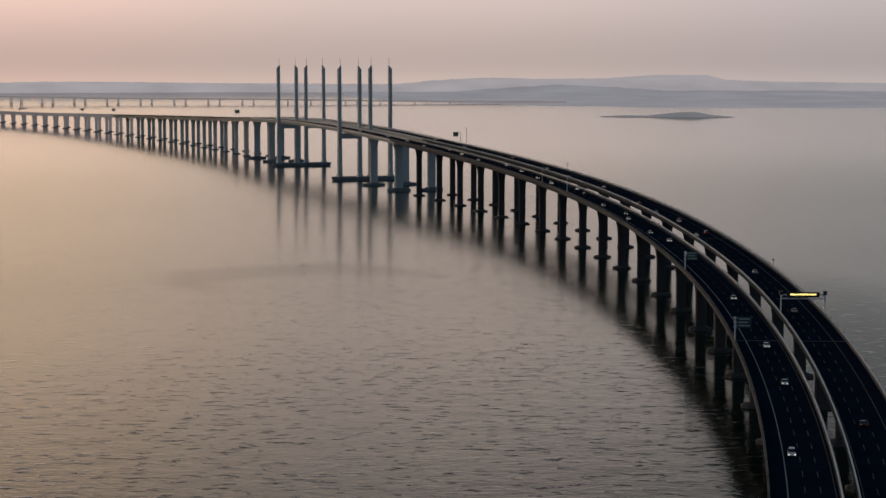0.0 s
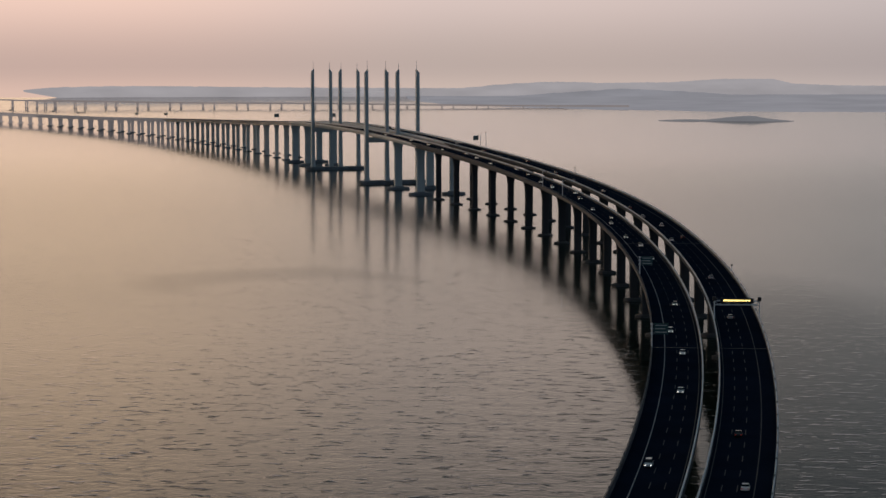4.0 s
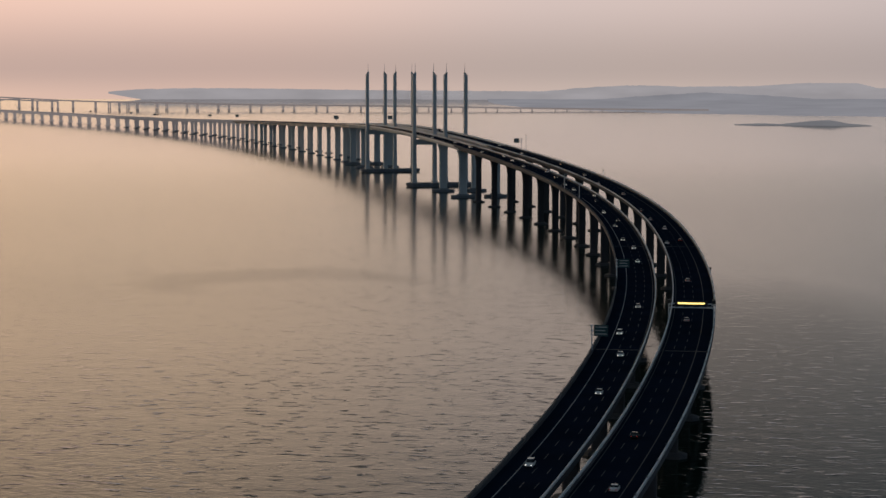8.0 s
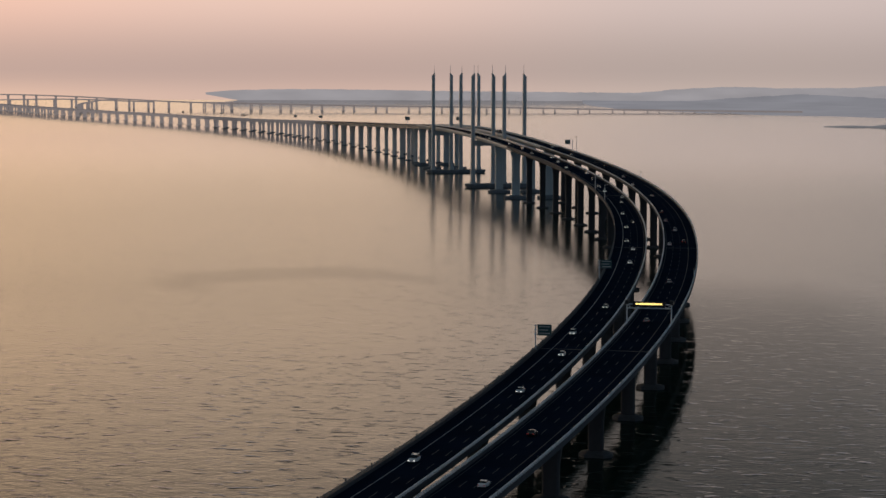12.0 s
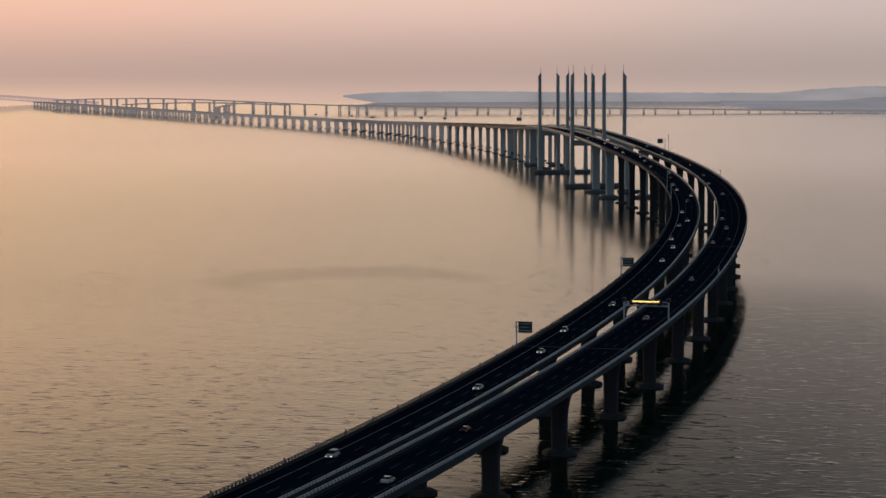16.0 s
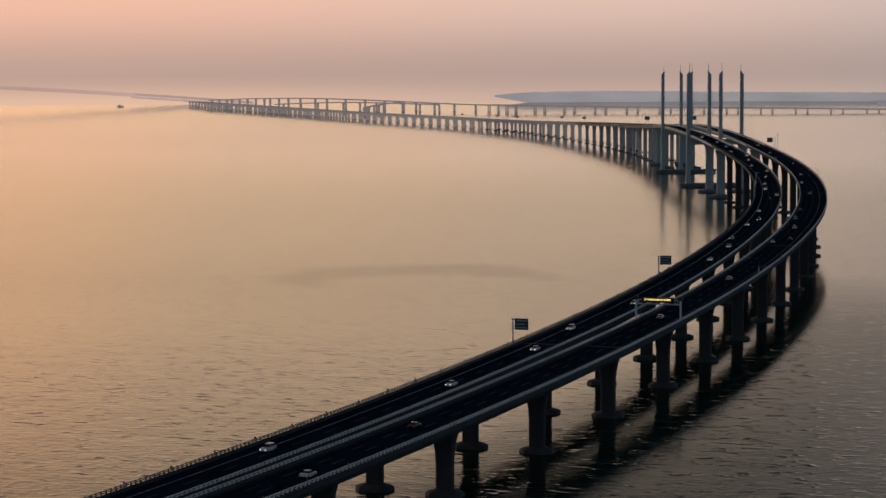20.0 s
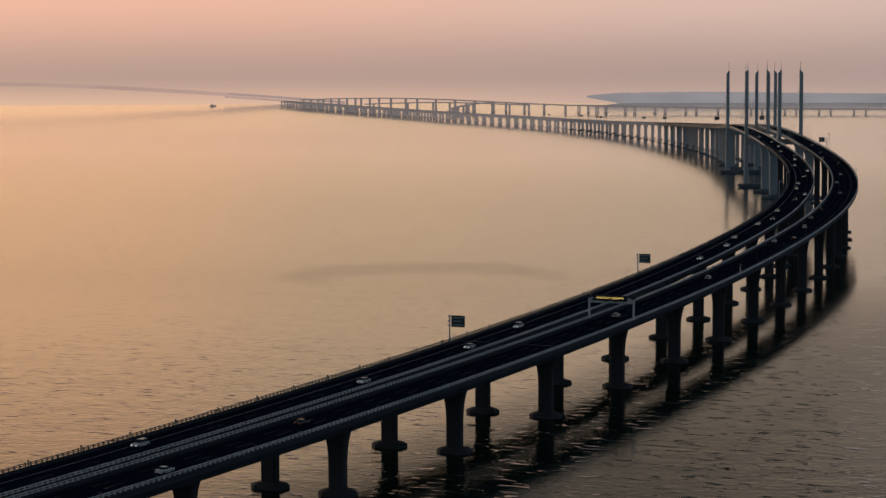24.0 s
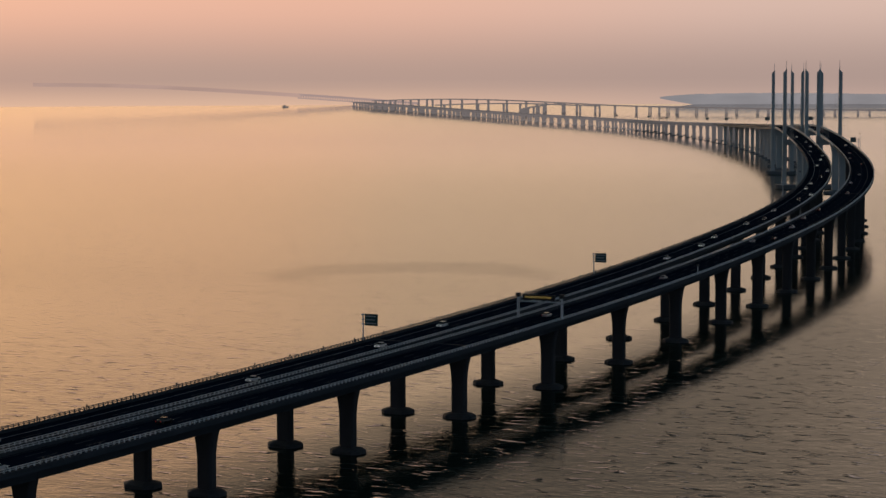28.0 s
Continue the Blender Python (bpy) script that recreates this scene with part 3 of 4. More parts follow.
cap_shape = mesh_of("pile_cap", *lofted([chamfered(8.8, 6.6, 1.9, -2.5), chamfered(9.2, 6.8, 1.9, -2.3), chamfered(9.2, 6.8, 1.9, 1.9), chamfered(8.6, 6.2, 1.8, 2.15),
                                         chamfered(5.4, 3.7, 0.7, 2.6)]), M_CAP)
# lighter copies of the cap, toned for the haze on far piers
far_cap = cap_shape.copy()
far_cap.materials[0] = M_FARCONC
hazed_cap = cap_shape.copy()
hazed_cap.materials[0] = M_BASE
CAP_TOP = 2.58
VIADUCT_LABELS = {-1: "grey concrete viaduct carriageway on the inner side of the curve", 1: "grey concrete viaduct carriageway on the outer side of the curve"}
viaducts = {}
for side in (-1, 1):
    v = tagged(new("viaduct"), VIADUCT_LABELS[side], "bridge", "twin carriageways of the sea bridge")
    v.location = station(0, side * spread(0))
    viaducts[side] = v
    back = Matrix.Translation(-v.location)
    ends = [-356.0] + SUPPORTS
    for a, b in zip(ends[:-1], ends[1:]):
        fine = 12.0 if b < 2200 else 30.0
        for nm, prof, off, mat in (("girder", GIRDER, 0.0, M_CONC), ("parapet", PARAPET, -DECK_HALF + 0.26, M_PARAPET), ("parapet", PARAPET, DECK_HALF - 0.26, M_PARAPET)):
            vs, fs = sweep(prof, spanned(a + 0.03, b - 0.03, side, off, fine))
            # farther spans take lighter materials, with the haze in colour or glow
            attach(nm, mesh_of(nm, vs - np.array(v.location), fs, M_FARCONC if a > 3200 else M_MIDCONC if a > 2400 else M_HAZECONC if a > 1660 and nm == "girder" else M_PYLON if 1079 < a < 1660 else mat), v)
        vs, fs = sweep([(-DECK_HALF + 0.52, 0.012), (-DECK_HALF + 0.52, 0.09), (DECK_HALF - 0.52, 0.09), (DECK_HALF - 0.52, 0.012)], spanned(a, b, side, 0, fine))
        attach("road_surface", mesh_of("road_surface", vs - np.array(v.location), fs, M_ASPH), v)
    for s in NEAR_PIERS + FAR_PIERS:
        x, y, z = station(s, side * spread(s))
        top = z - 3.3
        # same steps of painted-in haze for the piers
        p = attach("pier", pier_mesh(top - CAP_TOP, M_FARCONC if s > 3200 else M_MIDCONC if s > 2400 else M_HAZECONC if s > 1660 else M_PIER), v)
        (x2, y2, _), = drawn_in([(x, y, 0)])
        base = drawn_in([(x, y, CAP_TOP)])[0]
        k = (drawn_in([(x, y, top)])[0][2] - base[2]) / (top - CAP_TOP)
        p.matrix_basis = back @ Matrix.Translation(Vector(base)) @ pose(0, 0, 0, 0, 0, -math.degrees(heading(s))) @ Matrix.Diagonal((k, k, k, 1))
        attach("pile_cap", far_cap if s > 3200 else hazed_cap if s > 1660 else cap_shape, p, at=Matrix.Translation((0, 0, -CAP_TOP)))

# ---------------------------------------------------------------- cable-stayed span: big piers, pylons, cables
stayed = tagged(new("cable_stayed_span"), "pale grey twin pylons with stay cables over the shipping channel", "bridge")
stayed.location = station(1372, 0, -40)
SB = Matrix.Translation(-stayed.location)


def stadium(w, l, z, n=10):
    """Ring with round ends, w across in x, l along in y."""
    r = l / 2
    pts = []
    for k in range(n + 1):
        a = -math.pi / 2 + math.pi * k / n
        pts.append((w / 2 - r + r * math.cos(a), r * math.sin(a), z))
    for k in range(n + 1):
        a = math.pi / 2 + math.pi * k / n
        pts.append((-w / 2 + r + r * math.cos(a), r * math.sin(a), z))
    return pts


def turned(s, off, z):
    return SB @ Matrix.Translation(station(s, off, 0)[:2] + (z,)) @ pose(0, 0, 0, 0, 0, -math.degrees(heading(s)))


for s in BIG_PIERS:
    for side in (-1, 1):
        top = station(s)[2] - 3.3
        rings_ = [chamfered(w, l, 0.6, z) for z, w, l in ((4.1, 6.6, 3.6), (top - 9, 6.6, 3.6), (top - 5, 7.0, 3.6), (top - 2.5, 8.2, 3.7), (top - 0.4, 9.8, 3.8), (top, 9.9, 3.8))]
        p = attach("pier", mesh_of("pier", *lofted(rings_), M_PYLON), stayed, "tall flared pale grey pier", turned(s, side * spread(s), 0))
        attach("pile_cap", mesh_of("pile_cap", *lofted([stadium(20, 10, -2.5), stadium(20, 10, 3.0), stadium(19, 9, 3.3), stadium(11, 6.4, 3.35), stadium(9.6, 5.4, 4.2)]), M_BASE), p)
COLS = (-23.6, -5.0, 5.0, 23.6)
for s in TOWERS:
    deck = station(s)[2]
    rings_ = [stadium(60, 13.5, -2.5, 12), stadium(60, 13.5, 1.9, 12), stadium(62, 15, 2.1, 12), stadium(62, 15, 4.1, 12), stadium(61, 14, 4.5, 12)]
    attach("tower_base", mesh_of("tower_base", *lofted(rings_), M_BASE), stayed, "long round-ended concrete base in the water", turned(s, 0, 0))
    for i, c in enumerate(COLS):
        out = -1 if i % 2 == 0 else 1
        R = []
        for z, w, l in ((4.45, 4.8, 6.8), (6.2, 4.8, 6.8), (6.3, 3.9, 5.6), (deck - 4, 3.3, 4.8), (deck + 2, 3.1, 4.6), (98, 3.0, 4.4)):
            R.append(chamfered(w, l, 0.5, z))
        R.append([(x, y, 99.5 + (1.9 if x * out > 0 else 4.9) * 0.9) for x, y, z in chamfered(3.0, 4.4, 0.5, 0)])
        col = attach("pylon", mesh_of("pylon", *lofted(R), M_PYLON), stayed, "slender pale grey pylon with a slanted top", turned(s, c, 0))
        bm = bmesh.new()
        rod(bm, (-out * 0.9, 0, 102.5), (-out * 0.9, 0, 111.5), 0.28, 8, 0.1)
        part("lightning_rod", bm, M_STEEL, col)
    for side in (-1, 1):
        bm = bmesh.new()
        box(bm, -9.3 + 1.2, -2.2, deck - 8.2, 9.3 - 1.2, 2.2, deck - 3.4, 0.25)
        part("cross_beam", bm, M_PYLON, stayed, "cross beam under the deck between two pylon legs", turned(s, side * 14.3, 0))
    # stay cables, fanned from each leg to the deck's edge
    for i, c in enumerate(COLS):
        for way in (-1, 1):
            for k in range(9):
                reach, zt = 22 + 12.2 * k, 58 + 4.6 * k
                edge = (spread(s) * (-1 if c < 0 else 1)) + (DECK_HALF - 0.2) * (-1 if i % 2 == 0 else 1)
                s2 = s + way * reach
                a = Vector(station(s, c))
                a.z = zt
                edge2 = (spread(s2) * (-1 if c < 0 else 1)) + (DECK_HALF - 0.25) * (-1 if i % 2 == 0 else 1)
                b = Vector(station(s2, edge2, 0.6))
                bm = bmesh.new()
                rod(bm, a - stayed.location, b - stayed.location, 0.035, 5)
                part("stay_cable", bm, M_CABLE, stayed)

# ---------------------------------------------------------------- carriageway details


def stuff(name, verts, faces, mat, parent, label):
    ob = attach(name, mesh_of(name, np.array(verts) - np.array(parent.location), faces, mat), parent, label)
    return tagged(ob, kind="stuff")


def merged(pieces):
    verts, faces = [], []
    for vs, fs in pieces:
        k = len(verts)
        verts += [tuple(p) for p in vs]
        faces += [tuple(i + k for i in f) for f in fs]
    return verts, faces


def strip(s0, s1, side, off, width, step=12.0):
    return sweep([(-width / 2, 0.093), (-width / 2, 0.1), (width / 2, 0.1), (width / 2, 0.093)], spanned(s0, s1, side, off, step))


post_shape = mesh_of("rail_post", *lofted([[(-0.17, -0.1, 0), (0.17, -0.1, 0), (0.17, 0.1, 0), (-0.17, 0.1, 0)], [(-0.12, -0.09, 0.4), (0.14, -0.09, 0.4), (0.14, 0.09, 0.4), (-0.12, 0.09, 0.4)],
                                           [(-0.06, -0.09, 0.66), (0.2, -0.09, 0.66), (0.2, 0.09, 0.66), (-0.06, 0.09, 0.66)], [(-0.04, -0.12, 0.82), (0.34, -0.12, 0.82), (0.34, 0.12, 0.82), (-0.04, 0.12, 0.82)]]), M_POST)
# lit copy of the post, for the outer carriageway
steel_post = post_shape.copy()
steel_post.materials[0] = M_STEEL
marker_shape = mesh_of("delineator", *lofted([[(-0.1, -0.1, 0), (0.1, -0.1, 0), (0.1, 0.1, 0), (-0.1, 0.1, 0)], [(-0.1, -0.1, 0.95), (0.1, -0.1, 0.95), (0.1, 0.1, 0.95), (-0.1, 0.1, 0.95)],
                                              [(-0.18, -0.12, 1.0), (0.18, -0.12, 1.0), (0.18, 0.12, 1.0), (-0.18, 0.12, 1.0)], [(-0.18, -0.12, 1.28), (0.18, -0.12, 1.28), (0.18, 0.12, 1.28), (-0.18, 0.12, 1.28)]]), M_POST)
for side in (-1, 1):
    v = viaducts[side]
    out = side                                   # the hard shoulder lies on the outer side
    for off, width in ((out * 3.5, 0.26), (-out * 6.4, 0.24)):
        vs, fs = strip(-354, 1700, side, off, width)
        attach("edge_line", mesh_of("edge_line", vs - np.array(v.location), fs, M_PAINT if side < 0 and off < 0 else M_DIMPAINT), v, "solid white edge line")
    for off in (-out * 0.1, -out * 3.35):
        vs, fs = merged([strip(s, s + 6, side, off, 0.22) for s in np.arange(-350, 1500, 15.0)])
        stuff("dashed_line", vs, fs, M_DIMPAINT, v, "faint dashed white lane line")
    for s in (-279, 21, 321, 614, 903):
        vs, fs = sweep([(-7.05, 0.094), (-7.05, 0.125), (7.05, 0.125), (7.05, 0.094)], [(s - 0.45, side * spread(s)), (s + 0.45, side * spread(s))])
        attach("expansion_joint", mesh_of("expansion_joint", vs - np.array(v.location), fs, M_DIMPAINT), v, "grey steel expansion joint across the road")
    for edge in (-1, 1):
        off = edge * (DECK_HALF - 0.26)
        single = side == -1 and edge == -1
        for up in (1.2, 1.56) if single else (1.2, 1.6) if edge == side else (1.06, 1.5):
            thick = 0.09 if single or up < 1.25 else 0.12
            deep = 0.0 if single else 0.03
            vs, fs = sweep([(-thick, up - 0.08 + deep), (-thick, up + 0.06), (-thick * 0.6, up + 0.09), (thick * 0.6, up + 0.09), (thick, up + 0.06), (thick, up - 0.08 + deep)], spanned(-354, 1700, side, off))
            attach("rail", mesh_of("rail", vs - np.array(v.location), fs, M_POST if single else M_STEEL), v, "long steel hand rail")
        rest = []
        for s in np.arange(-354, 1690, 1.7):
            p = station(s, side * spread(s) + off, 0.85)
            turn = pose(0, 0, 0, 0, 0, -math.degrees(heading(s)) + (180 if edge < 0 else 0))
            if edge == side and s < 150:
                attach("rail_post", post_shape if single else steel_post, v, at=Matrix.Translation(Vector(p) - v.location) @ turn)
            else:
                m4 = Matrix.Translation(p) @ turn @ Matrix.Diagonal((1, 1, 1.0 if edge == side else 0.85, 1))
                rest.append(([tuple(m4 @ q.co) for q in post_shape.vertices], [tuple(f.vertices) for f in post_shape.polygons]))
        stuff("railing", *merged(rest), M_POST if single else M_STEEL, v, "row of short steel rail posts")
        if edge == side:
            for s in np.arange(-348, 1000, 17.0):
                p = station(s, side * spread(s) + off, 0.85)
                attach("delineator", marker_shape, v, at=Matrix.Translation(Vector(p) - v.location) @ pose(0, 0, 0, 0, 0, -math.degrees(heading(s))))

# ---------------------------------------------------------------- signs and gantry


def on_deck(s, off, up=0.0, turn=0.0):
    return Matrix.Translation(station(s, off, up)) @ pose(0, 0, 0, 0, 0, -math.degrees(heading(s)) + turn)


def side_sign(s, off, height, wide, tall, arm, label):
    """A panel held beside a pole by three short arms; it faces against the traffic (-y)."""
    e = tagged(new("road_sign"), label, "road sign", "road signs on the bridge")
    e.matrix_basis = on_deck(s, off, 0.85)
    bm = bmesh.new()
    rod(bm, (0, 0, 0), (0, 0, height), 0.22, 10, 0.17)
    part("pole", bm, M_STEEL, e)
    for k in range(3):
        z = height - 0.35 - k * (tall - 0.7) / 2
        bm = bmesh.new()
        rod(bm, (-0.45, 0, z), (arm + wide, 0, z), 0.09, 6)
        box(bm, -0.5, -0.16, z - 0.16, 0.24, 0.16, z + 0.16)
        part("arm", bm, M_STEEL, e)
    bm = bmesh.new()
    box(bm, arm, -0.16, height - tall, arm + wide, -0.09, height, 0.03)
    panel = part("panel", bm, M_SIGN, e, "dark blue-green sign panel")
    for k in range(3):
        z = height - tall * (0.2 + 0.3 * k)
        bm = bmesh.new()
        box(bm, arm + wide * 0.1, -0.172, z - 0.13, arm + wide * (0.9 - 0.12 * (k % 2)), -0.162, z + 0.13)
        part("lettering_bar", bm, M_SIGNBAR, panel)
    return e


for s in (14.0, 194.0):
    side_sign(s, -spread(s) - DECK_HALF + 0.26, 7.7, 4.3, 3.4, 0.6, "dark blue-green road sign on a side pole at the parapet")
side_sign(1022.0, spread(1022) + DECK_HALF - 0.26, 9.0, 4.2, 3.6, -6.0, "dark green road sign on a side pole at the parapet")
side_sign(1740.0, -spread(1740) - DECK_HALF + 0.3, 9.0, 5.5, 4.0, -3.0, "dark road sign above the parapet beyond the pylons")
side_sign(1610.0, spread(1610) + DECK_HALF - 0.3, 9.0, 5.0, 4.0, -5.0, "dark road sign at the pylons")
side_sign(2560.0, spread(2560) + DECK_HALF - 0.3, 8.0, 5.5, 3.4, -4.0, "small dark road sign far along the bridge")
side_sign(2730.0, spread(2730) + DECK_HALF - 0.3, 8.0, 5.5, 3.2, -4.0, "small dark road sign far along the bridge")
for s, h in ((3065.0, 7.0), (3205.0, 8.0), (3450.0, 7.0)):
    side_sign(s, spread(s) + DECK_HALF - 0.3, h, 4.6, 2.8, -3.5, "small dark road sign far along the bridge")

# a slim gantry far along the bridge
far_gantry = tagged(new("sign_gantry"), "slim dark steel gantry spanning the road far along the bridge", "sign gantry")
far_gantry.matrix_basis = on_deck(2960.0, -spread(2960))
for x in (-7.2, 7.2):
    bm = bmesh.new()
    rod(bm, (x, 0, 0.8), (x, 0, 7.6), 0.25, 8, 0.2)
    part("gantry_leg", bm, M_STEEL, far_gantry)
bm = bmesh.new()
for y in (-0.45, 0.45):
    for z in (6.9, 8.0):
        rod(bm, (-7.4, y, z), (7.4, y, z), 0.15, 6)
for k in range(9):
    x = -7.2 + 1.6 * k
    rod(bm, (x, -0.45, 6.9 if k % 2 else 8.0), (x + 1.6, -0.45, 8.0 if k % 2 else 6.9), 0.1, 6)
part("truss", bm, M_BOX, far_gantry)
bm = bmesh.new()
box(bm, -5.5, -0.75, 6.8, 4.5, -0.62, 8.1, 0.03)
part("message_board", bm, M_BOX, far_gantry, "dark message board seen from afar")

gantry = tagged(new("sign_gantry"), "steel gantry with a glowing amber message board over the road", "sign gantry")
GS = 75.0
gantry.matrix_basis = on_deck(GS, spread(GS))
for x in (-7.3, 7.3):
    bm = bmesh.new()
    for y in (-0.55, 0.55):
        rod(bm, (x, y, 0.8), (x, y, 7.3), 0.17, 10)
    for k in range(4):
        z = 1.4 + 1.5 * k
        rod(bm, (x, -0.55, z), (x, 0.55, z + 1.2), 0.07, 6)
    part("gantry_leg", bm, M_STEEL, gantry)
    bm = bmesh.new()
    box(bm, x - 0.6, -0.8, 7.3, x + 0.6, 0.8, 8.6, 0.08)
    part("control_box", bm, M_BOX, gantry)
bm = bmesh.new()
for y in (-0.55, 0.55):
    for z in (6.0, 7.3):
        rod(bm, (-7.3, y, z), (7.3, y, z), 0.12, 8)
for k in range(10):
    x = -7.3 + 1.46 * k
    for y in (-0.55, 0.55):
        rod(bm, (x, y, 6.0 if k % 2 else 7.3), (x + 1.46, y, 7.3 if k % 2 else 6.0), 0.06, 6)
part("truss", bm, M_STEEL, gantry)
bm = bmesh.new()
box(bm, -5.4, -1.05, 6.6, 5.4, -0.65, 8.3, 0.05)
board = part("message_board", bm, M_BOX, gantry, "black message board")
for k in range(9):
    bm = bmesh.new()
    x = -4.4 + 0.98 * k
    box(bm, x, -1.075, 7.25, x + 0.9, -1.055, 7.8)
    part("lit_character_block", bm, M_LED, board, "glowing amber block")
bm = bmesh.new()
for k in range(37):                              # added, unseen fins that hide the lit row from the side
    x = -4.5 + 0.25 * k
    box(bm, x - 0.015, -1.62, 7.1, x + 0.015, -1.05, 7.95)
box(bm, -4.6, -1.62, 7.95, 4.6, -1.05, 8.0)
part("louvre", bm, M_BOX, board, "black upright fins, added to dim the board from the side")


def cam_pole(s, off, height, reach, label):
    e = tagged(new("camera_pole"), label, "pole", "poles on the bridge")
    e.matrix_basis = on_deck(s, off, 0.85)
    bm = bmesh.new()
    rod(bm, (0, 0, 0), (0, 0, height), 0.2, 10, 0.13)
    part("pole", bm, M_STEEL, e)
    bm = bmesh.new()
    rod(bm, (0, 0, height - 0.3), (reach, 0, height - 0.1), 0.1, 8)
    part("arm", bm, M_STEEL, e)
    bm = bmesh.new()
    box(bm, reach - 0.35, -0.6, height - 0.25, reach + 0.35, 0.6, height + 0.45, 0.1)
    part("camera_housing", bm, M_BOX, e)


cam_pole(566.0, -spread(566) - 7.39, 9.5, 2.2, "slim steel pole with a camera on a short arm")
cam_pole(640.0, -spread(640) - 7.39, 9.5, 2.2, "slim steel pole with a camera on a short arm")
cam_pole(1005.0, spread(1005) + 7.39, 12.5, -0.4, "tall slim steel pole at the parapet")
cam_pole(742.0, spread(742) + 7.39, 4.2, 0.0, "short post with a dark box at the parapet")
cam_pole(204.0, spread(204) + 7.39, 3.2, 0.0, "short post with a dark box at the parapet")

# ---------------------------------------------------------------- vehicles


def sedan(paint, tall=0.0, long=0.0):
    """A car in local metres, nose towards -y, wheels on z = 0."""
    e = new("car")
    hl, hw = 2.25 + long / 2, 0.92
    R = []
    for y, zb, zt, w in ((-hl, 0.42, 0.62, 0.74), (-hl + 0.12, 0.3, 0.78, 0.86), (-hl + 0.75, 0.24, 0.93, hw), (-0.75, 0.22, 1.0, hw), (0.9, 0.22, 1.02, hw), (hl - 0.5, 0.26, 1.02, hw * 0.98),
                         (hl - 0.08, 0.34, 0.92, 0.84), (hl, 0.46, 0.8, 0.76)):
        R.append([(-w, y, zb), (w, y, zb), (w * 1.0, y, (zb + zt) / 2), (w * 0.9, y, zt), (-w * 0.9, y, zt), (-w * 1.0, y, (zb + zt) / 2)])
    attach("body", mesh_of("body", *lofted(R), paint), e)
    top = 1.44 + tall
    back = 1.75 + long / 2 if tall else 1.35
    R = [[(-0.83, -1.05, 0.97), (0.83, -1.05, 0.97), (0.85, back, 1.0), (-0.85, back, 1.0)],
         [(-0.66, -0.3, top - 0.06), (0.66, -0.3, top - 0.06), (0.66, back - (0.25 if tall else 0.6), top - 0.06), (-0.66, back - (0.25 if tall else 0.6), top - 0.06)]]
    attach("window_glass", mesh_of("window_glass", *lofted(R), M_GLASS), e, "dark car windows")
    bm = bmesh.new()
    box(bm, -0.68, -0.34, top - 0.06, 0.68, back - (0.2 if tall else 0.55), top + 0.02, 0.03)
    part("roof", bm, paint, e)
    bm = bmesh.new()
    rod(bm, (-0.12, 0, 0), (0.12, 0, 0), 0.33, 14)
    wheel = bpy.data.meshes.new("wheel")
    bm.to_mesh(wheel)
    bm.free()
    wheel.materials.append(M_TYRE)
    for x in (-0.8, 0.8):
        for y in (-1.4 - long / 2, 1.35 + long / 2):
            attach("wheel", wheel, e, at=Matrix.Translation((x, y, 0.33)))
        bm = bmesh.new()
        box(bm, x * 0.78 - 0.17, -hl - 0.03, 0.56, x * 0.78 + 0.17, -hl + 0.12, 0.72, 0.03)
        part("headlight", bm, M_HEAD, e, "bright headlight")
        bm = bmesh.new()
        box(bm, x * 0.82 - 0.16, hl - 0.1, 0.66, x * 0.82 + 0.16, hl + 0.02, 0.82, 0.03)
        part("tail_light", bm, M_TAIL, e, "red tail light")
    return e


def coach():
    e = tagged(new("bus"), "dark coach driving over the cable-stayed span", "bus", "vehicles on the bridge")
    bm = bmesh.new()
    box(bm, -1.25, -5.6, 0.4, 1.25, 5.6, 3.3, 0.18)
    part("body", bm, CAR_PAINT["black"], e)
    bm = bmesh.new()
    box(bm, -1.27, -5.2, 1.6, 1.27, 5.2, 2.7, 0.05)
    part("window_glass", bm, M_GLASS, e)
    for x in (-1.1, 1.1):
        for y in (-3.6, 3.4):
            bm = bmesh.new()
            rod(bm, (x - 0.14, y, 0.5), (x + 0.14, y, 0.5), 0.5, 14)
            part("wheel", bm, M_TYRE, e)
        bm = bmesh.new()
        box(bm, x * 0.8 - 0.2, -5.64, 0.8, x * 0.8 + 0.2, -5.5, 1.0)
        part("headlight", bm, M_HEAD, e)
        bm = bmesh.new()
        box(bm, x * 0.85 - 0.15, 5.5, 0.9, x * 0.85 + 0.15, 5.63, 1.2)
        part("tail_light", bm, M_TAIL, e)
    return e


def on_road(s, side, lane, turn):
    return on_deck(s, side * spread(s) + lane, 0.092, turn)


CAR_KINDS = [("white", 0.0, 0.0, "white saloon car"), ("silver", 0.0, 0.0, "silver saloon car"), ("black", 0.0, 0.0, "black saloon car"), ("white", 0.22, 0.2, "white sport utility car")]
ONCOMING = [(-148, -1.6, 3), (-56, 1.7, 0), (8, 1.7, 0), (52, -1.6, 3), (116, 1.7, 1), (256, 1.7, 0),
            (309, 1.7, 0), (345, -1.6, 1), (412, -1.6, 1), (440, 1.7, 2), (488, -1.6, 1), (560, 1.7, 2), (596, 4.9, 0), (640, -1.6, 3), (680, -1.6, 1),
            (740, 1.7, 2), (792, 4.9, 3), (846, -1.6, 0), (905, 1.7, 0), (950, 4.9, 1), (1000, -1.6, 1), (1060, 1.7, 3), (1120, 1.7, 0), (1200, -1.6, 0)]
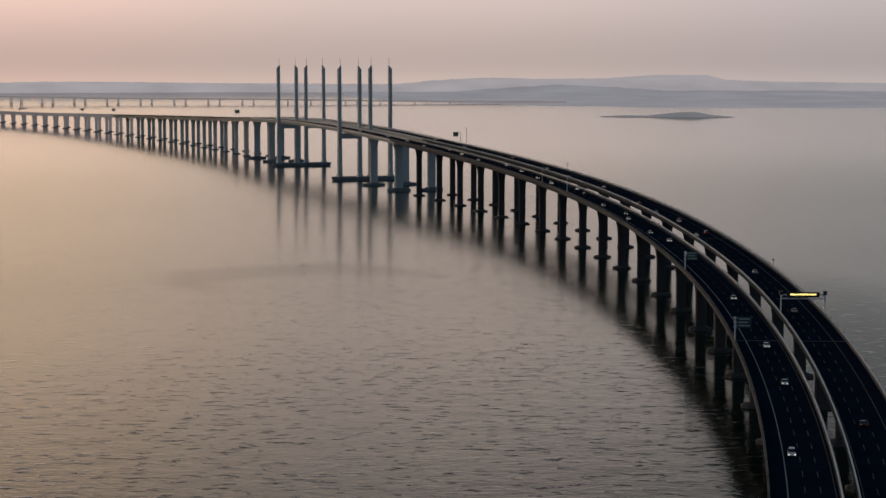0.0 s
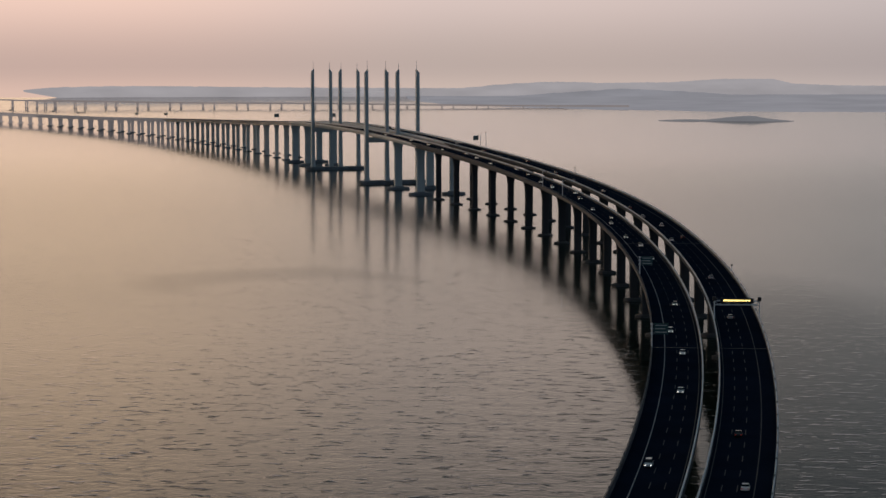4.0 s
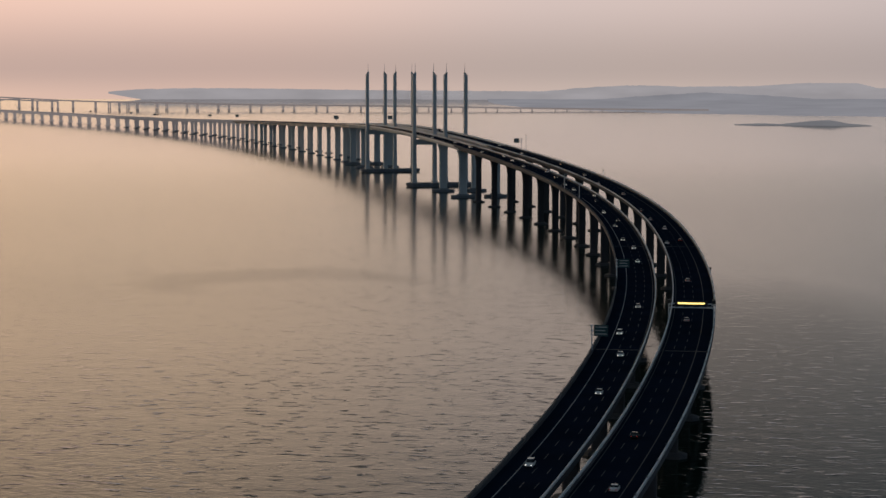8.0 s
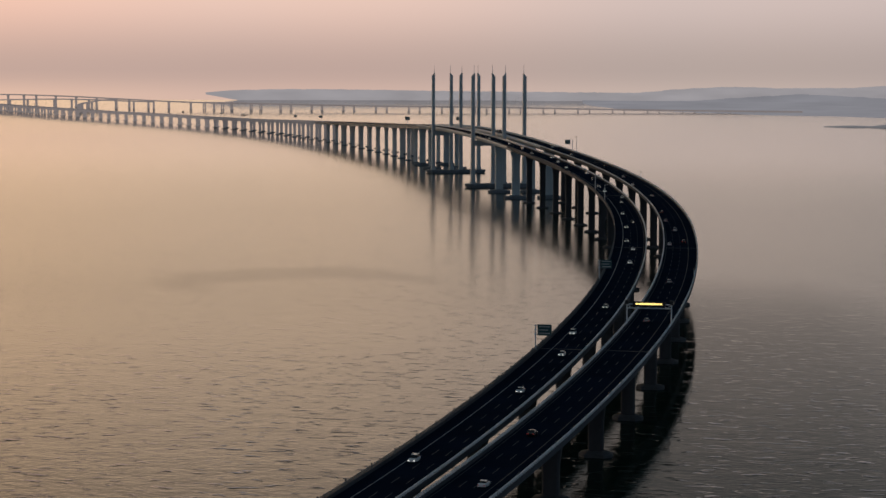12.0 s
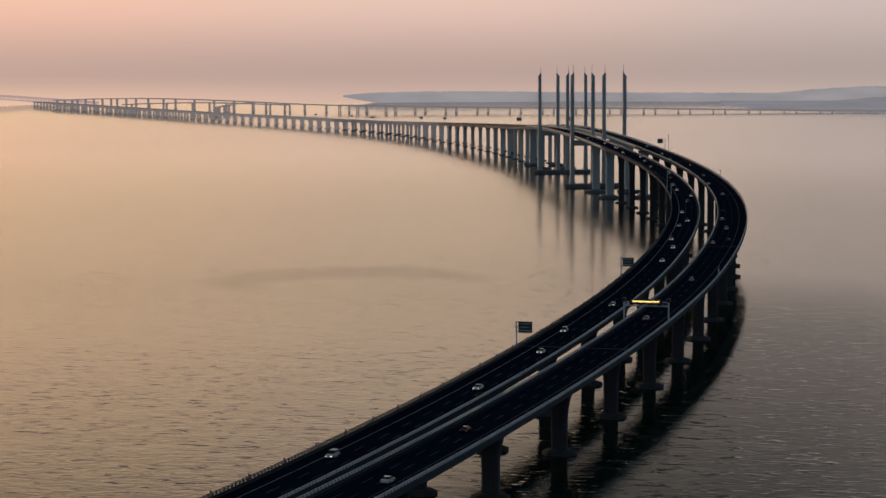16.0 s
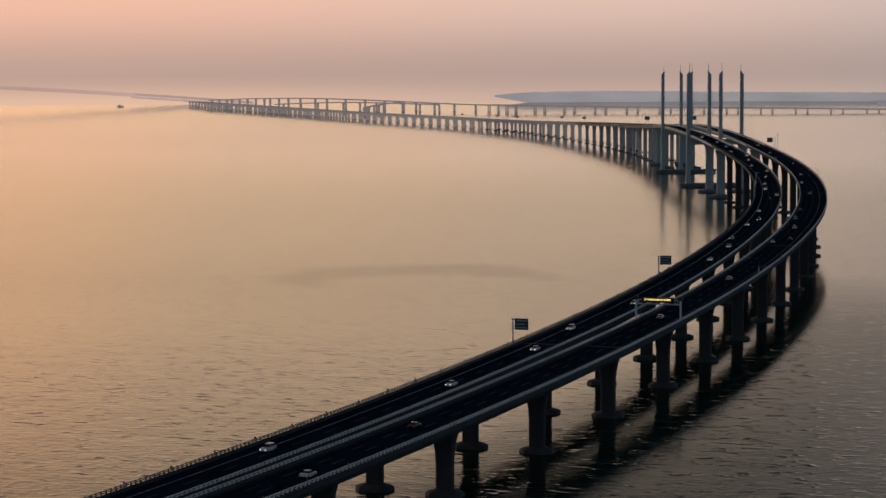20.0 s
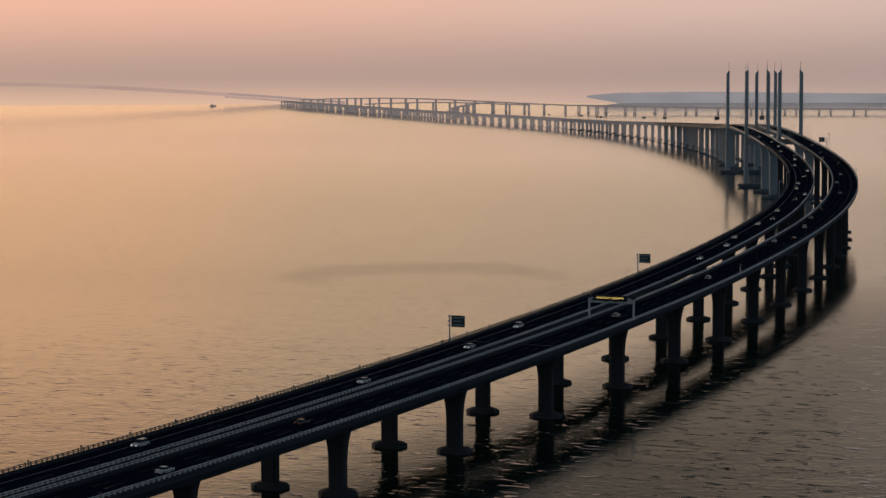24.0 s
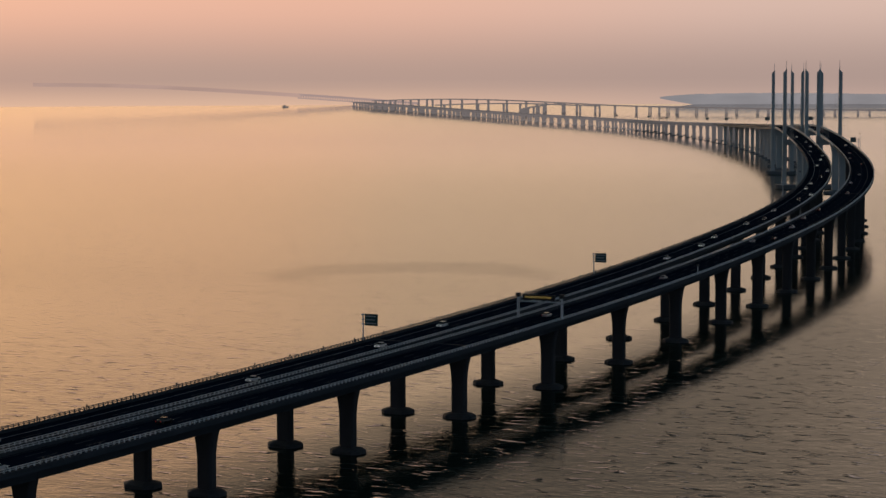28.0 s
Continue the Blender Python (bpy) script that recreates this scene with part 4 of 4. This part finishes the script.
LEAVING = [(-168, 1.6, 0), (-112, -1.7, 2), (84, -1.7, 1), (192, -1.7, 1), (332, -4.9, 0), (344, 1.6, 2), (400, -1.7, 3), (448, -4.9, 1),
           (496, -4.9, 2), (608, -1.7, 1), (690, -4.9, 0), (760, -1.7, 1), (860, 1.6, 2), (920, -4.9, 1), (980, -1.7, 1), (1075, 1.6, 0)]
models = {}
for rows, side, turn, where in ((ONCOMING, -1, 0, "driving towards the shore with headlights on"), (LEAVING, 1, 180, "driving away along the outer carriageway")):
    for s, lane, kind in rows:
        paint, tall, long, words = CAR_KINDS[kind]
        m = on_road(s, side, lane, turn)
        if kind not in models:
            models[kind] = sedan(CAR_PAINT[paint], tall, long)
            models[kind].matrix_basis = m
            ob = models[kind]
        else:
            ob = copy_thing(models[kind], m)
        tagged(ob, words + " " + where, "car", "vehicles on the bridge")
bus = coach()
bus.matrix_basis = on_road(1310, 1, -1.7, 180)

# ---------------------------------------------------------------- far viaducts and interchange


def far_viaduct(name, line, half, gap, label, parent=None, twin=0.0, piers=True, deep=2.2, mat=M_FARCONC, far=False, slim=1.0):
    """A distant viaduct along [(x, y, deck height)], its piers set every gap metres; twin: spacing of paired columns."""
    e = tagged(new(name), label, "bridge", "distant viaducts")
    P = np.array(line, float)
    put = (lambda v: np.array(v, float)) if far else drawn_in
    acc = np.concatenate([[0], np.cumsum(np.hypot(*np.diff(P[:, :2], axis=0).T))])
    k = np.arange(0, acc[-1], min(30.0, gap))
    Q = np.stack([np.interp(k, acc, P[:, j]) for j in range(3)], 1)
    for j in range(3):                       # round the corners off
        Q[4:-4, j] = np.convolve(Q[:, j], np.ones(9) / 9, "valid")
    T = np.gradient(Q[:, :2], axis=0)
    T /= np.linalg.norm(T, axis=1)[:, None]
    N = np.stack([T[:, 1], -T[:, 0]], 1)
    base = put([Q[len(Q) // 2] * (1, 1, 0)])[0]
    e.location = base

    def carried(profile):
        v, f, n = [], [], len(profile)
        for q, m in zip(Q, N):
            v += [(q[0] + m[0] * o, q[1] + m[1] * o, q[2] + u) for o, u in profile]
        for i in range(len(Q) - 1):
            for j in range(n):
                a, b = i * n + j, i * n + (j + 1) % n
                f.append((a, b, b + n, a + n))
        f += [tuple(range(n - 1, -1, -1)), tuple((len(Q) - 1) * n + j for j in range(n))]
        return put(v) - base, f
    attach("girder", mesh_of("girder", *carried([(-half, 0), (-half, -0.5), (-half * 0.55, -deep), (half * 0.55, -deep), (half, -0.5), (half, 0)]), mat), e)
    for o in (-half + 0.25, half - 0.25):
        attach("parapet", mesh_of("parapet", *carried([(o - 0.25, 0), (o - 0.25, 1.0), (o + 0.25, 1.0), (o + 0.25, 0)]), mat), e)
    for d in np.arange(gap / 2, acc[-1], gap) if piers else ():
        i = min(int(d / (k[1] - k[0])), len(Q) - 1)
        q, m = Q[i], N[i]
        for o in ((-twin / 2, twin / 2) if twin else (0.0,)):
            c = np.array((q[0] + m[0] * o, q[1] + m[1] * o, 0))
            lo, hi = put([c + (0, 0, q[2] - deep - 6 if far else 0)])[0], put([c + (0, 0, q[2] - deep)])[0]
            t = T[i]
            ring = [(-2.2 * slim, -1.4 * slim), (2.2 * slim, -1.4 * slim), (2.2 * slim, 1.4 * slim), (-2.2 * slim, 1.4 * slim)]
            R = []
            for z, wide in ((-1.5, 1.9), (1.4, 1.9), (1.41, 1.0), (hi[2] - lo[2] - 2, 1.0), (hi[2] - lo[2], 1.35)):
                R.append([(m[0] * x * wide + t[0] * y * wide, m[1] * x * wide + t[1] * y * wide, z) for x, y in ring])
            attach("pier", mesh_of("pier", *lofted(R), mat), e, at=Matrix.Translation(lo - base))
    return e


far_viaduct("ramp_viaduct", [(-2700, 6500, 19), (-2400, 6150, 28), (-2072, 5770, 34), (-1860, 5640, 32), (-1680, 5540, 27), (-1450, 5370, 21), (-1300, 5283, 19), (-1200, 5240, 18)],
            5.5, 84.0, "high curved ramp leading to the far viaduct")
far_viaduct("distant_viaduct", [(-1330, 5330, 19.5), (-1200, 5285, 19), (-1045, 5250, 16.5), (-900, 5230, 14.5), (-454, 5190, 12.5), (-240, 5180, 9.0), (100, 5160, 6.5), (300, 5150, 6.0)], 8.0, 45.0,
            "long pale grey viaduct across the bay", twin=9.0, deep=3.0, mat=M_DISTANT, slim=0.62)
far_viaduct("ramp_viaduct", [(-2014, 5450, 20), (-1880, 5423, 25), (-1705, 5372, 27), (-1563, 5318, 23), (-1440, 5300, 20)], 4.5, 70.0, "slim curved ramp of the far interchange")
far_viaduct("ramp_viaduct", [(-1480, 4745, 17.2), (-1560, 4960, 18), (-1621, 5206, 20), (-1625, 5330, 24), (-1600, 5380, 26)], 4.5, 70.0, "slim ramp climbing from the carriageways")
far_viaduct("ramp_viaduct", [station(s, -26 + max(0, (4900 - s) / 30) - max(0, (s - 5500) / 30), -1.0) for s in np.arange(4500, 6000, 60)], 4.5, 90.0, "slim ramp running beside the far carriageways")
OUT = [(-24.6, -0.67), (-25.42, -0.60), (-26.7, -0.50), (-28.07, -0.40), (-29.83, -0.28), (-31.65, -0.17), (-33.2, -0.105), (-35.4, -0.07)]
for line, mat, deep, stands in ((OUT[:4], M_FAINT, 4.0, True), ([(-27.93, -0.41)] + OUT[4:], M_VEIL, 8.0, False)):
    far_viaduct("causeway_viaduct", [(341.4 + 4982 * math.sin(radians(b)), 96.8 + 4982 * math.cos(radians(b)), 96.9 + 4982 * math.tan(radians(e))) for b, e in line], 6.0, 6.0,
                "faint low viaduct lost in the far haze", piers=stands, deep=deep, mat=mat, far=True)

# ---------------------------------------------------------------- boat
boat = tagged(new("boat"), "small dark fishing boat far out on the bay", "boat")
boat.location = drawn_in([(-2865, 6142, SEA)])[0]
# hull takes the glowing haze tone of the far concrete
attach("hull", mesh_of("hull", *lofted([[(-7.5, 0, -0.6), (-4.8, -1.9, -0.6), (4.8, -2.1, -0.6), (8.3, 0, -0.6), (4.8, 2.1, -0.6), (-4.8, 1.9, -0.6)],
                                        [(-8.8, 0, 2.2), (-5.2, -2.6, 1.8), (4.8, -2.8, 1.8), (10, 0, 2.9), (4.8, 2.8, 1.8), (-5.2, 2.6, 1.8)]]), M_FARCONC), boat)
bm = bmesh.new()
box(bm, -4.8, -1.6, 1.8, 0.4, 1.6, 4.4, 0.2)
part("wheelhouse", bm, M_PYLON, boat)
